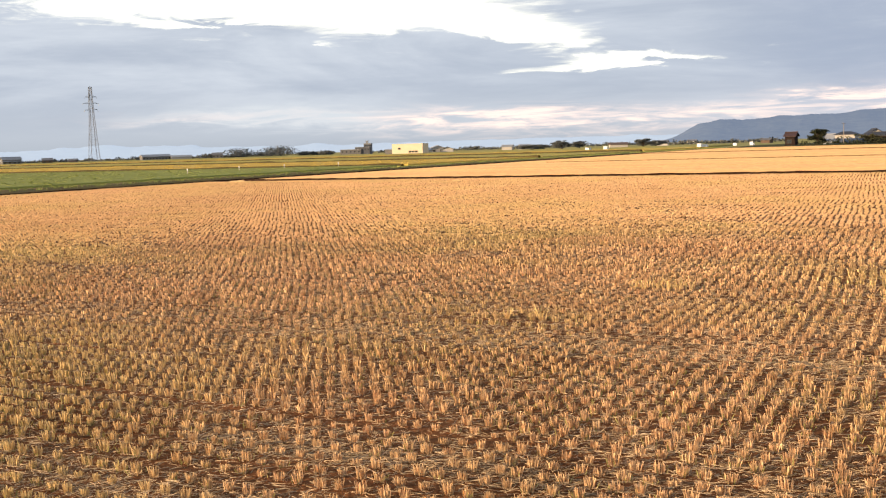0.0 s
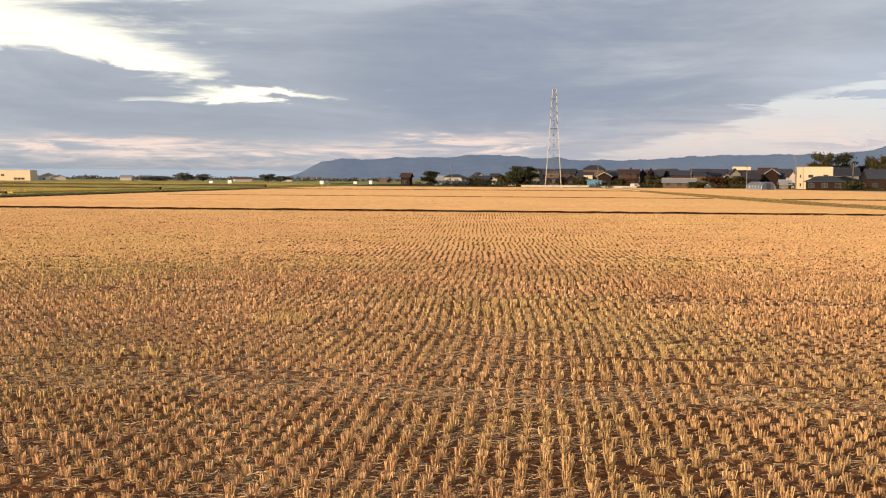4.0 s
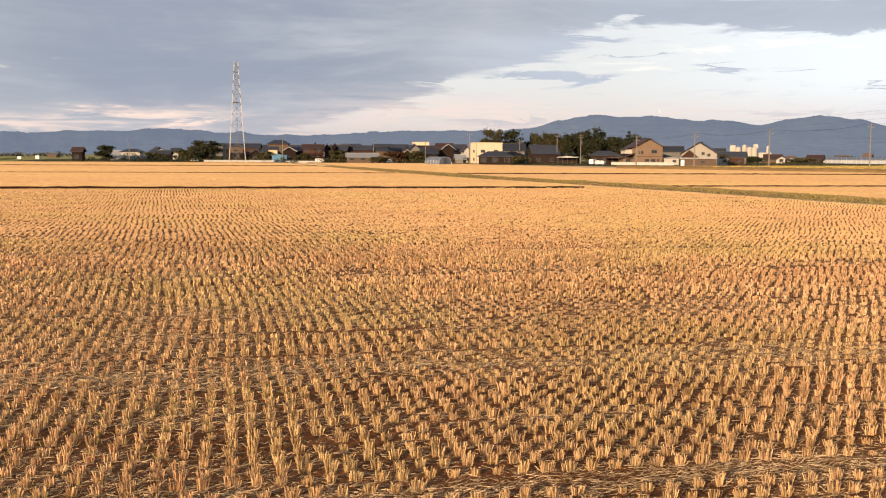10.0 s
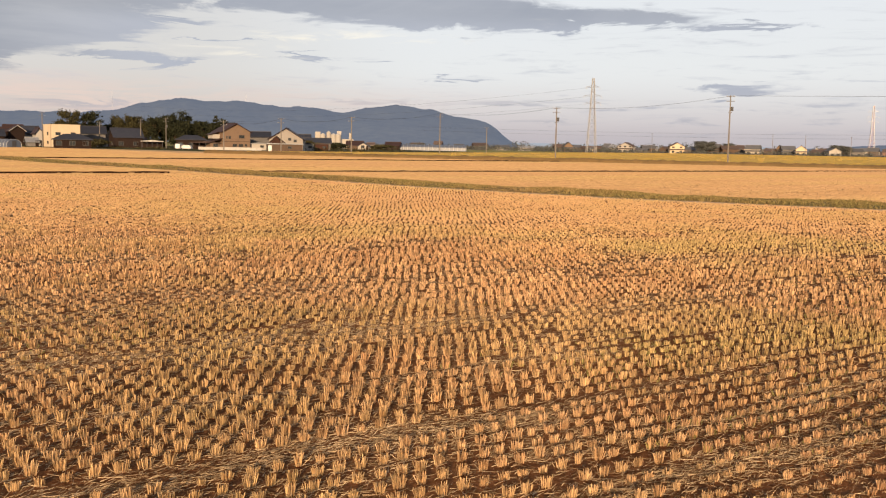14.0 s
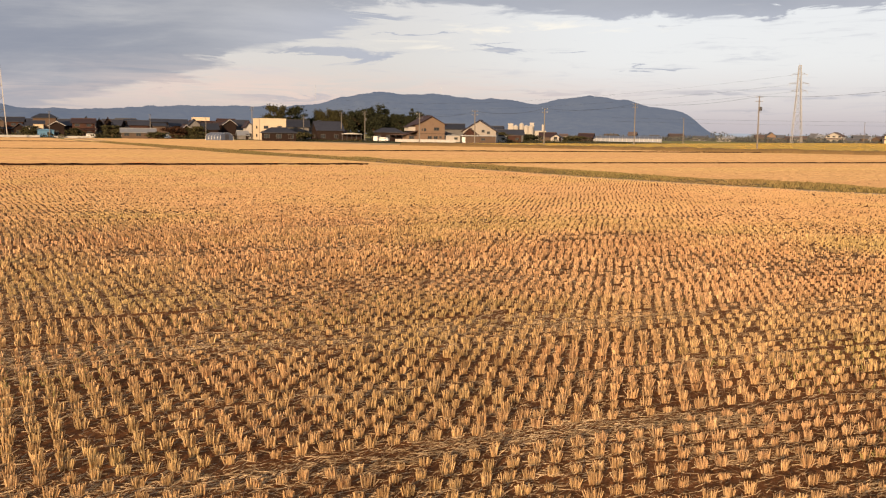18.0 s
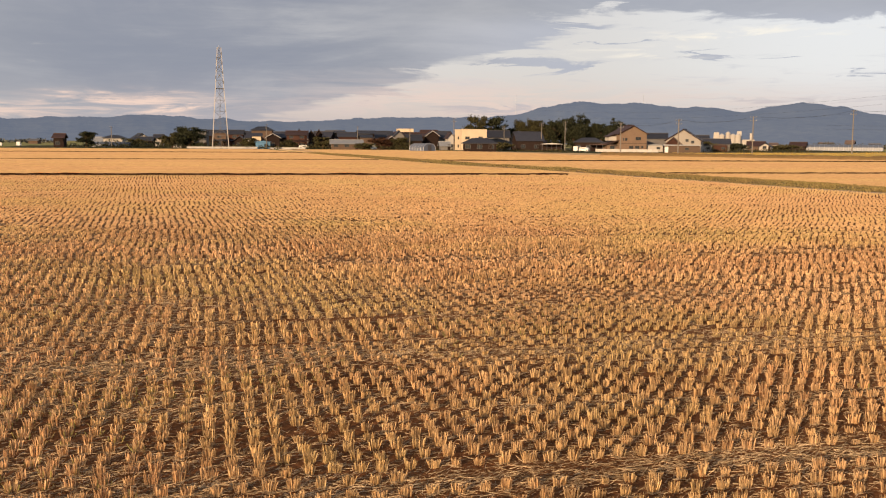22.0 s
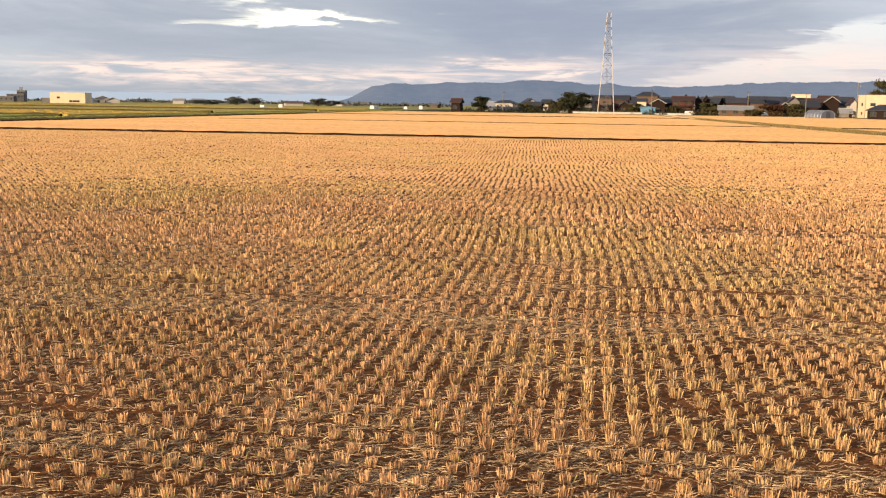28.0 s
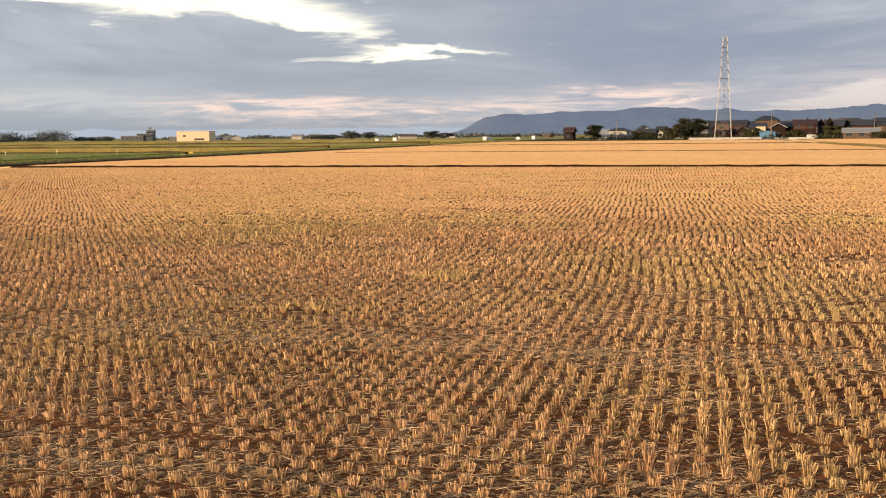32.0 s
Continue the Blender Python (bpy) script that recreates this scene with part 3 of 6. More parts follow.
def fans(px, py, h, w, blades, seed):
    """Clumps far out as a few wedges, wide at the cut end: verts and triangles."""
    g = np.random.default_rng(seed)
    k = len(px) * blades
    th, a = g.uniform(0, math.tau, k), g.normal(0, 0.6, k)
    hh, ww = np.repeat(h, blades) * g.uniform(0.84, 1.06, k), np.repeat(w, blades) * g.uniform(0.24, 0.38, k)
    ox, oy = np.repeat(px, blades) + np.cos(th) * np.repeat(w, blades) * 0.26, np.repeat(py, blades) + np.sin(th) * np.repeat(w, blades) * 0.16
    tx, ty = ox + np.cos(th) * hh * 0.2, oy + np.sin(th) * hh * 0.2
    v = np.empty((k, 3, 3))
    v[:, 0] = np.stack([ox, oy, np.full(k, -0.01)], 1)
    v[:, 1] = np.stack([tx + np.cos(a) * ww, ty + np.sin(a) * ww, hh], 1)
    v[:, 2] = np.stack([tx - np.cos(a) * ww, ty - np.sin(a) * ww, hh * g.uniform(0.85, 1.0, k)], 1)
    return v.reshape(-1, 3), np.arange(k * 3).reshape(-1, 3)


def planted(x0, x1, y0, y1, seed):
    """Clumps on their planting grid: rows across the field, columns that sway a little from pass to pass of six rows."""
    g = np.random.default_rng(seed)
    rows = []
    n = int((x1 - x0) / HILL)
    j, y, step = 0, y0, 0.0
    while y < y1:
        sway = 0.16 * noise.noise((y * 0.085, 1.7, seed)) + 0.05 * noise.noise((y * 0.33, 5.1, seed))
        if j % 6 == 0:
            step = g.normal(0, 0.2) * HILL
        x = x0 + np.arange(n) * HILL + sway + step
        yy = y - 0.02 * x + 0.03 * np.sin(x * 0.3 + j // 6) + g.normal(0, 0.011, n)
        rows.append(np.stack([x + g.normal(0, 0.015, n) - lean_of(y), yy], 1))
        j += 1
        y += ROW + (0.07 if j % 6 == 0 else -0.004)
    p = np.concatenate(rows)
    return p[in_view_of_field(p[:, 0], p[:, 1])]


def stubble():
    """The cut stalks of the paddy, clump by clump."""
    left, depth = LEFT * PLAN, 69.3 * PLAN
    p = planted(left - 4.0, 56.0, 2.6, depth + 2.0, 7)
    p = p[(p[:, 0] < path_x(p[:, 1]) - 2.6) & (p[:, 0] > left + 1.0) & (p[:, 1] < depth)]
    patch = np.array([noise.noise((a * 0.12, b * 0.12, 0.3)) for a, b in p])
    thin = np.array([noise.noise((a * 0.4, b * 0.9, 5.3)) for a, b in p])
    strip = strip_of(p[:, 0], p[:, 1])
    cut, stand = np.array([s[2] for s in STRIPS])[strip], np.array([s[3] for s in STRIPS])[strip]
    keep = rng.random(len(p)) < stand - 0.12 * (thin > 0.5)
    for y, x0, x1 in RUTS:
        keep &= ~((np.abs(p[:, 1] + 0.02 * p[:, 0] - y) < ROW * 0.5) & (p[:, 0] > x0) & (p[:, 0] < x1))
    p, patch, thin, cut = p[keep], patch[keep], thin[keep], cut[keep]
    d = np.hypot(p[:, 0], p[:, 1])
    h = (0.081 + 0.012 * patch + rng.normal(0, 0.011, len(p)) - 0.02 * (thin > 0.35)) * (1 + (cut - 1) * np.interp(d, [20, 45], [1.0, 0.45])) * np.interp(d, [20, 40], [1.0, 0.9])
    h = np.clip(h, 0.035, 0.13)
    w = np.clip(0.106 + rng.normal(0, 0.014, len(p)), 0.06, 0.15) * np.interp(d, [10, 18], [1.0, 1.22])
    mix = d + rng.uniform(-1, 1, len(p)) * np.interp(d, [8, 20, 60], [0.8, 2.5, 8.0])
    near = []
    for k, (a, b, blades, lean, fat, rag) in enumerate(((0, 11, 46, 0.16, 0.0034, 0.38), (11, 19, 32, 0.17, 0.0055, 0.32), (19, 34, 15, 0.15, 0.0115, 0.24))):
        s = (mix >= a) & (mix < b)
        near.append(tufts(p[s, 0], p[s, 1], np.zeros(s.sum()), h[s], w[s] * (1.12, 1.2, 1.25)[k], blades, lean, 40 + k, fat, rag, (0.6, 0.48, 0.42)[k]))
    v, f = gather(near)
    stuff_mesh("rice_stubble", v, f, "stubble", "rows of cut golden rice stubble on dark soil", "stubble")
    far = []
    for k, (a, b, blades) in enumerate(((34, 56, 7), (56, 300, 4))):
        s = (mix >= a) & (mix < b)
        far.append(fans(p[s, 0], p[s, 1], h[s], w[s], blades, 50 + k))
    v, f = gather(far)
    stuff_mesh("rice_stubble_beyond", v, f, "stubble_far", "rows of cut golden rice stubble farther out in the paddy", "stubble")
    # dry leaves bent outwards from the clumps
    s = d < 20
    v, f = tufts(p[s, 0], p[s, 1], np.zeros(s.sum()), h[s] * 0.5, w[s] * 1.3, 5, 0.9, 48, 0.0032, 0.5)
    stuff_mesh("stubble_leaves", v, f, "straw", "dry leaves splayed round the cut rice clumps", "straw")
    # green shoots coming up again out of some of the clumps
    g = np.random.default_rng(61)
    green = np.array([noise.noise((a * 0.16, b * 0.3, 14.0)) + 0.5 * noise.noise((a * 0.6, b * 0.9, 3.0)) for a, b in p])
    s = (d < 34) & (green + g.normal(0, 0.18, len(p)) - 0.3 * np.clip((p[:, 0] - 1) / 9, -1.1, 0.4) > 0.26)
    v, f = tufts(p[s, 0], p[s, 1], np.zeros(s.sum()), h[s] * 0.72, w[s] * 1.5, 7, 0.34, 62, 0.0042, 0.5)
    stuff_mesh("green_shoots", v, f, "shoots", "olive-green shoots coming up out of the cut rice clumps", "shoots")
    # a few clumps left longer and yellower, in patches
    g = np.random.default_rng(33)
    spots = []
    for cx, cy, r in LONG_PATCHES:
        s = np.hypot((p[:, 0] - cx) / 1.5, p[:, 1] - cy) < r * g.uniform(0.6, 1.1, len(p))
        spots.append(p[s])
    q = np.concatenate(spots)
    v, f = tufts(q[:, 0], q[:, 1], np.zeros(len(q)), g.uniform(0.15, 0.22, len(q)), np.full(len(q), 0.13), 14, 0.3, 77, 0.006)
    stuff_mesh("long_stubble", v, f, "regrowth", "small patches of longer yellow regrown rice", "rice")


stubble()


def straw_litter():
    """Cut straw, thrown in strips, matted and lying mostly along the cutter's way."""
    g = np.random.default_rng(21)
    n = 600000
    d = 5.5 + 50 * g.random(n) ** 1.42
    a = g.uniform(radians(-60), radians(70), n)
    x, y = d * np.sin(a), d * np.cos(a)
    dens = np.array([noise.noise((u * 0.25, v * 1.1, 2.2)) for u, v in zip(x, y)])
    keep = g.random(n) < np.clip(np.array([s[4] for s in STRIPS])[strip_of(x, y)] * (0.7 - 0.3 * np.clip(x / 9, -1.2, 0.45)) + 0.6 * dens + 0.2 * np.clip((d - 10) / 6, 0, 1), 0.2, 1)
    keep &= (x < path_x(y) - 2.6) & (y > 2.6)
    x, y, d = x[keep], y[keep], d[keep]
    n = len(x)
    for sy, xa, xb, many in SWATHS:
        sx = g.uniform(xa, xb, many)
        x, y = np.append(x, sx), np.append(y, sy - 0.02 * sx + 0.1 * np.sin(sx * 1.3 + sy) + g.normal(0, 0.2, many))
    n, d = len(x), np.hypot(x, y)
    ln = g.uniform(0.015, 0.065, n) + 0.09 * (g.random(n) < 0.1)
    an = np.where(g.random(n) < 0.55, g.normal(0.05, 0.5, n), g.uniform(0, math.pi, n))
    wd = g.uniform(0.0008, 0.0023, n) * np.clip((d / 9) ** 1.35, 1, 7.0)
    ux, uy = np.cos(an), np.sin(an)
    z0, z1 = g.uniform(0.006, 0.03, n), g.uniform(0.006, 0.045, n)
    v = np.empty((n, 3, 3))
    for i, (s, t) in enumerate(((-1, -1.2), (-1, 1.2), (1, 0))):
        v[:, i] = np.stack([x + s * ux * ln - t * uy * wd, y + s * uy * ln + t * ux * wd, (z0 if s < 0 else z1) + t * 0.002], 1)
    stuff_mesh("loose_straw", v.reshape(-1, 3), np.arange(n * 3).reshape(-1, 3), "straw", "scattered pale cut straw lying between the stubble rows", "straw")


straw_litter()


def stubble_rows(name, y0, y1, x_from, x_to, gap, length, h, label, seed, miss=0.0):
    """Stubble of the next paddies: row behind row of short standing lengths, each its own height and turn."""
    g = np.random.default_rng(seed)
    mid, turn, ln = [], [], []
    y = y0 * PLAN
    while y < y1 * PLAN:
        xa, xb = x_from(y), x_to(y)
        n = max(2, int((xb - xa) / length))
        x = xa + (np.arange(n) + g.random()) * (xb - xa) / n
        x = x[g.random(n) >= miss]
        yy = y - 0.02 * (x - xa) + g.normal(0, gap * 0.1, len(x))
        mid.append(np.stack([x, yy], 1))
        y += gap * g.uniform(0.85, 1.15)
    p = np.concatenate(mid)
    n = len(p)
    a = g.normal(0, 0.16, n)
    half, hh = length * g.uniform(0.45, 0.62, n), h * g.uniform(0.75, 1.12, n)
    ux, uy = np.cos(a) * half, np.sin(a) * half
    back = hh * g.uniform(0.2, 0.34, n)
    v = np.empty((n, 4, 3))
    v[:, 0] = np.stack([p[:, 0] - ux, p[:, 1] - uy, np.zeros(n)], 1)
    v[:, 1] = np.stack([p[:, 0] + ux, p[:, 1] + uy, np.zeros(n)], 1)
    v[:, 2] = np.stack([p[:, 0] + ux, p[:, 1] + uy + back, hh + 0.05], 1)
    v[:, 3] = np.stack([p[:, 0] - ux, p[:, 1] - uy + back, hh * g.uniform(0.85, 1.0, n) + 0.05], 1)
    stuff_mesh(name, v.reshape(-1, 3), np.arange(n * 4).reshape(-1, 4), "stubble_row", label, "stubble")


def flat(x):
    return lambda y: x * PLAN


stubble_rows("stubble_north", 71.2, 127, flat(LEFT + 2.5), lambda y: path_x(y) - 3, 0.6, 0.42, 0.06, "rows of cut golden rice stubble beyond the bank", 50, 0.03)
stubble_rows("stubble_far", 130, 202, flat(LEFT + 2.5), lambda y: path_x(y) - 3, 1.3, 0.8, 0.06, "rows of cut golden rice stubble far off", 70)
stubble_rows("stubble_last", 205.5, 284, flat(LEFT - 1.5), lambda y: (17 - (y / PLAN - 204.6) * 0.037) * PLAN - 1, 2.2, 1.2, 0.07, "pale gold stubble before the village", 71)
stubble_rows("stubble_east", 12, 71.6, lambda y: path_x(y) + 3.2, lambda y: 3.1 * y + 20, 0.45, 0.3, 0.07, "rows of cut golden rice stubble beyond the path", 60, 0.06)
stubble_rows("stubble_east_mid", 74, 122.6, lambda y: path_x(y) + 3.2, lambda y: (149 - (y / PLAN - 73.2) * 0.76) * PLAN, 0.75, 0.5, 0.065, "rows of cut golden rice stubble before the brown bank", 61, 0.06)
stubble_rows("stubble_east_far", 125, 186, lambda y: path_x(y) + 3.2, lambda y: (110 - (y / PLAN - 124.4) * 0.63) * PLAN, 1.3, 0.8, 0.065, "cut golden stubble before the village", 72)
stubble_rows("stubble_village", 187, 283, lambda y: path_x(np.minimum(y, 230)) + 3.2, lambda y: (70 - max(0.0, y / PLAN - 200) * 0.14) * PLAN, 2.0, 1.2, 0.065, "pale harvested stubble close to the village", 73)


def bank(name, pts, width, height, mat, label, category, seed, step=1.0):
    """A low earth bank along a line, with a rough top."""
    pts = [(x * PLAN, y * PLAN) for x, y in pts]
    g = np.random.default_rng(seed)
    bm = bmesh.new()
    prev = None
    seg = []
    for (xa, ya), (xb, yb) in zip(pts, pts[1:]):
        n = max(2, int(math.hypot(xb - xa, yb - ya) / step))
        seg += [(xa + (xb - xa) * i / n, ya + (yb - ya) * i / n, math.atan2(yb - ya, xb - xa)) for i in range(n)]
    seg.append((*pts[-1], seg[-1][2]))
    for x, y, a in seg:
        nx, ny = -math.sin(a), math.cos(a)
        h = height * g.uniform(0.85, 1.12)
        j = g.normal(0, 0.03 * width)
        cur = [bm.verts.new((x + nx * (o * width + j), y + ny * (o * width + j), z)) for o, z in ((-0.5, -0.2), (-0.38, h * 0.5), (-0.18, h), (0.18, h * g.uniform(0.9, 1.1)), (0.38, h * 0.5), (0.5, -0.2))]
        if prev:
            for i in range(5):
                bm.faces.new((prev[i], cur[i], cur[i + 1], prev[i + 1]))
        prev = cur
    bmesh.ops.recalc_face_normals(bm, faces=bm.faces)
    return tagged(part(name, bm, mat), label, category, kind="structure")


bank("field_bank", [(LEFT + 4, 70.4), (25.5, 69.8)], 0.7, 0.19, "bank", "dark bare earth bank between two paddies", "bank", 1)
bank("field_bank_far", [(LEFT + 10, 128.4), (20.5, 127.8)], 0.6, 0.13, "bank", "dark bare earth bank between two paddies", "bank", 2)
bank("field_bank_last", [(LEFT, 203.8), (17, 203.8)], 0.8, 0.18, "bank", "dark bare earth bank between two paddies", "bank", 3)
bank("field_bank_east", [(34, 72.7), (170, 72.7)], 0.5, 0.15, "bank", "dark bare earth bank between two paddies", "bank", 4)
bank("field_bank_east_far", [(28, 123.6), (112, 123.6)], 0.7, 0.2, "bank", "dark bare earth bank between two paddies", "bank", 5)
bank("grass_path", [(px, py) for py, px in PATH_X], 5.8, 0.2, "grass", "low grass-grown path between the paddies", "path", 6)
bank("grass_path_edge", [(px - 2.3, py) for py, px in PATH_X[:8]], 0.8, 0.07, "track", "bare earth track beside the grass path", "bank", 7)
bank("left_bank", [(LEFT - 1.5, 20), (LEFT - 1.5, 290)], 3.0, 0.38, "grass", "grass-grown bank beside the green paddies", "bank", 8)
bank("left_bank_edge", [(LEFT + 0.4, 20), (LEFT + 0.4, 200)], 0.7, 0.14, "bank", "dark earth foot of the grass bank", "bank", 9)


def path_grass():
    g = np.random.default_rng(5)
    n = 24000
    y = (10 + 190 * g.random(n) ** 1.6) * PLAN
    x = path_x(y) + g.uniform(-2.6, 2.9, n)
    s = np.abs(x - path_x(y)) < 2.7
    x, y = x[s], y[s]
    n = len(x)
    tall = np.array([noise.noise((a * 0.3, b * 0.3, 9.0)) for a, b in zip(x, y)])
    v, f = tufts(x, y, np.interp(np.abs(x - path_x(y)), [1.0, 2.3, 2.9], [0.19, 0.1, 0.0]), np.clip(0.08 + 0.14 * tall, 0.04, 0.26) * g.uniform(0.7, 1.3, n), np.full(n, 0.26), 3, 0.4, 6, 0.028)
    stuff_mesh("path_grass", v, f, "grass", "rough half-dry grass on the field path", "grass")
    n = 9000
    y = (20 + 270 * g.random(n)) * PLAN
    x = (LEFT - 1.5) * PLAN + g.normal(0, 0.9, n)
    v, f = tufts(x, y, np.full(n, 0.28), g.uniform(0.06, 0.2, n), np.full(n, 0.3), 2, 0.4, 8)
    stuff_mesh("bank_grass", v, f, "rice_green", "green grass on the bank beside the paddies", "grass")


path_grass()


slab("village_ground", [(-62, 292), (14, 287), (16, 300), (60, 285), (95, 196), (150, 218), (220, 260), (260, 420), (-40, 470), (-70, 400)], -0.3, 0.08, "garden", "dark garden ground and weeds round the village", "ground")
slab("village_verge", [(20, 203), (70, 189), (92, 198), (58, 283), (17, 284)], -0.3, 0.05, "field", "pale harvested strip before the village", "field")


# standing rice
def rice_plot(name, outline, top, mat, label, seed, step=1.1, most=6000):
    slab(name, outline, -0.2, top, mat, label, "rice field")
    outline = [(x * PLAN, y * PLAN) for x, y in outline]
    xs, ys = [p[0] for p in outline], [p[1] for p in outline]
    g = np.random.default_rng(seed)
    n = int(min((max(xs) - min(xs)) * (max(ys) - min(ys)) / (step * step), most))
    x, y = g.uniform(min(xs), max(xs), n), g.uniform(min(ys), max(ys), n)
    inside = np.zeros(n, bool)
    k = len(outline)
    for i in range(k):
        (xa, ya), (xb, yb) = outline[i], outline[(i + 1) % k]
        cross = (ya > y) != (yb > y)
        xi = xa + (y - ya) / ((yb - ya) or 1e-9) * (xb - xa)
        inside ^= cross & (x < xi)
    x, y = x[inside], y[inside]
    n = len(x)
    v, f = tufts(x, y, np.full(n, top - 0.03), g.uniform(0.05, 0.09, n), np.full(n, 1.6), 4, 0.3, seed + 1, 0.17)
    stuff_mesh(name + "_ears", v, f, mat, label.replace("field", "ears standing in the field"), "rice")


rice_plot("green_rice_field", [(-400, 36), (-66, 36), (-66, 112), (-400, 124)], 0.5, "rice_green", "field of green standing rice", 80)
rice_plot("yellow_rice_field", [(-420, 128), (-66, 115), (-66, 160), (-420, 205)], 0.55, "rice_yellow", "field of ripe yellow standing rice", 82)
rice_plot("ripe_rice_field", [(-500, 212), (-66, 163), (-66, 222), (-500, 300)], 0.55, "rice", "field of yellow-green standing rice", 84)
rice_plot("ripe_rice_field_far", [(-560, 306), (-66, 226), (-66, 300), (-560, 420)], 0.6, "rice_yellow", "field of ripe yellow standing rice", 86)
rice_plot("rice_field_horizon", [(-700, 430), (-75, 306), (-85, 420), (-700, 600)], 0.6, "rice", "field of yellow-green standing rice", 88)
rice_plot("yellow_rice_field_east", [(116, 126), (153, 78), (420, 90), (600, 420), (330, 330), (150, 215), (86, 192)], 0.6, "rice_gold", "field of ripe yellow standing rice", 90, most=12000)
bank("rice_bank", [(-420, 126), (-66, 113.5)], 1.3, 0.70, "ditch", "low dark grassy bank between rice plots", "bank", 13, 4.0)
bank("rice_bank_mid", [(-500, 208.5), (-66, 161.5)], 1.6, 0.80, "ditch", "low dark grassy bank between rice plots", "bank", 14, 4.0)
bank("rice_bank_far", [(-560, 303), (-66, 224)], 1.8, 0.90, "ditch", "low dark grassy bank between rice plots", "bank", 15, 4.0)
bank("east_rice_bank", [(76, 188), (114, 124.5), (152, 75), (420, 75)], 2.4, 0.75, "dry_grass", "brown dry-grass bank before the yellow rice", "bank", 12)


# ---------------------------------------------------------------- hills
def hills():
    def ridge(a):
        lo = 1 / (1 + math.exp(-(a + 14.0) / 0.5))
        hi = 1 / (1 + math.exp((a - 38.9) / 0.45))
        e = 1.0
        for i, h in enumerate((0.12, 0.02, 0.07, 0.13, 0.11, 0.28, 0.16, 0.12, 0.07, 0.07, 0.04, 0.14, 0.17, 0.24, 0.21, 0.27, 0.21, 0.30, 0.63, 0.81, 0.65, 0.79, 0.53, 0.67, 0.30, 0.65, 0.74, 0.59, 0.29, 0.35)):
            e += h * math.exp(-((a + 13 - 1.77 * i) / 1.75) ** 2)
        return e * lo * hi

    def sheet(name, ridge_at, a0, a1, d0, d1, mat, label, rough, fine=20):
        bm = bmesh.new()
        na, nr = int((a1 - a0) * fine), fine
        grid = []
        for i in range(na + 1):
            a = a0 + (a1 - a0) * i / na
            top = ridge_at(a)
            jag = 0.13 * noise.noise((a * 0.7, 0.2, 0.0)) + 0.12 * noise.noise((a * 1.3, 1.2, 0.0)) + 0.04 * noise.noise((a * 5.0, 2.2, 0.0)) + 0.024 * noise.noise((a * 17.0, 4.2, 0.0)) + 0.014 * noise.noise((a * 43.0, 5.2, 0.0))
            col = []
            for j in range(nr + 1):
                t = j / nr
                d = d0 + (d1 - d0) * t
                z = math.tan(radians(top + jag * t ** 6 * min(1.0, top))) * d1 * (math.sin(t * math.pi / 2) ** 1.3) * (1 + rough * (1 - t) * (noise.noise((a * 0.3, t * 2.5, 4.0)) + 0.35 * noise.noise((a * 0.9, t * 4.0, 6.0)) + 0.1 * noise.noise((a * 2.6, t * 7.0, 9.0))))
                col.append(bm.verts.new((d * math.sin(radians(a)), d * math.cos(radians(a)), z + EYE * t if j else -2)))
            grid.append(col)
        for p, q in zip(grid, grid[1:]):
            for j in range(nr):
                bm.faces.new((p[j], q[j], q[j + 1], p[j + 1]))
        bmesh.ops.recalc_face_normals(bm, faces=bm.faces)
        return tagged(part(name, bm, mat, smooth=True), label, "hills", kind="structure")

    sheet("backdrop_hills", ridge, -17, 42, 2600, 3500, "hill", "long wooded hills on the horizon, tinted blue-grey with haze", 0.35)
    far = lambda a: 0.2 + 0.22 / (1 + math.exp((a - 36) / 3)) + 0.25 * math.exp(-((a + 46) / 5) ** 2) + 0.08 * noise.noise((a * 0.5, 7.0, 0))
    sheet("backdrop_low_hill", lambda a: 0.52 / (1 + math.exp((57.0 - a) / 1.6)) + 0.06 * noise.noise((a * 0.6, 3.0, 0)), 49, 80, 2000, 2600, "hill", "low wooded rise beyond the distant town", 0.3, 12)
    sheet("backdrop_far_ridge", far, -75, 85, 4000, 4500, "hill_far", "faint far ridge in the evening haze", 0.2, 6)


hills()
# ---------------------------------------------------------------- towers, poles
def rise(d, el):
    """The height that shows el degrees above the eye's level, d plan units off."""
    return EYE + PLAN * d * math.tan(radians(el))


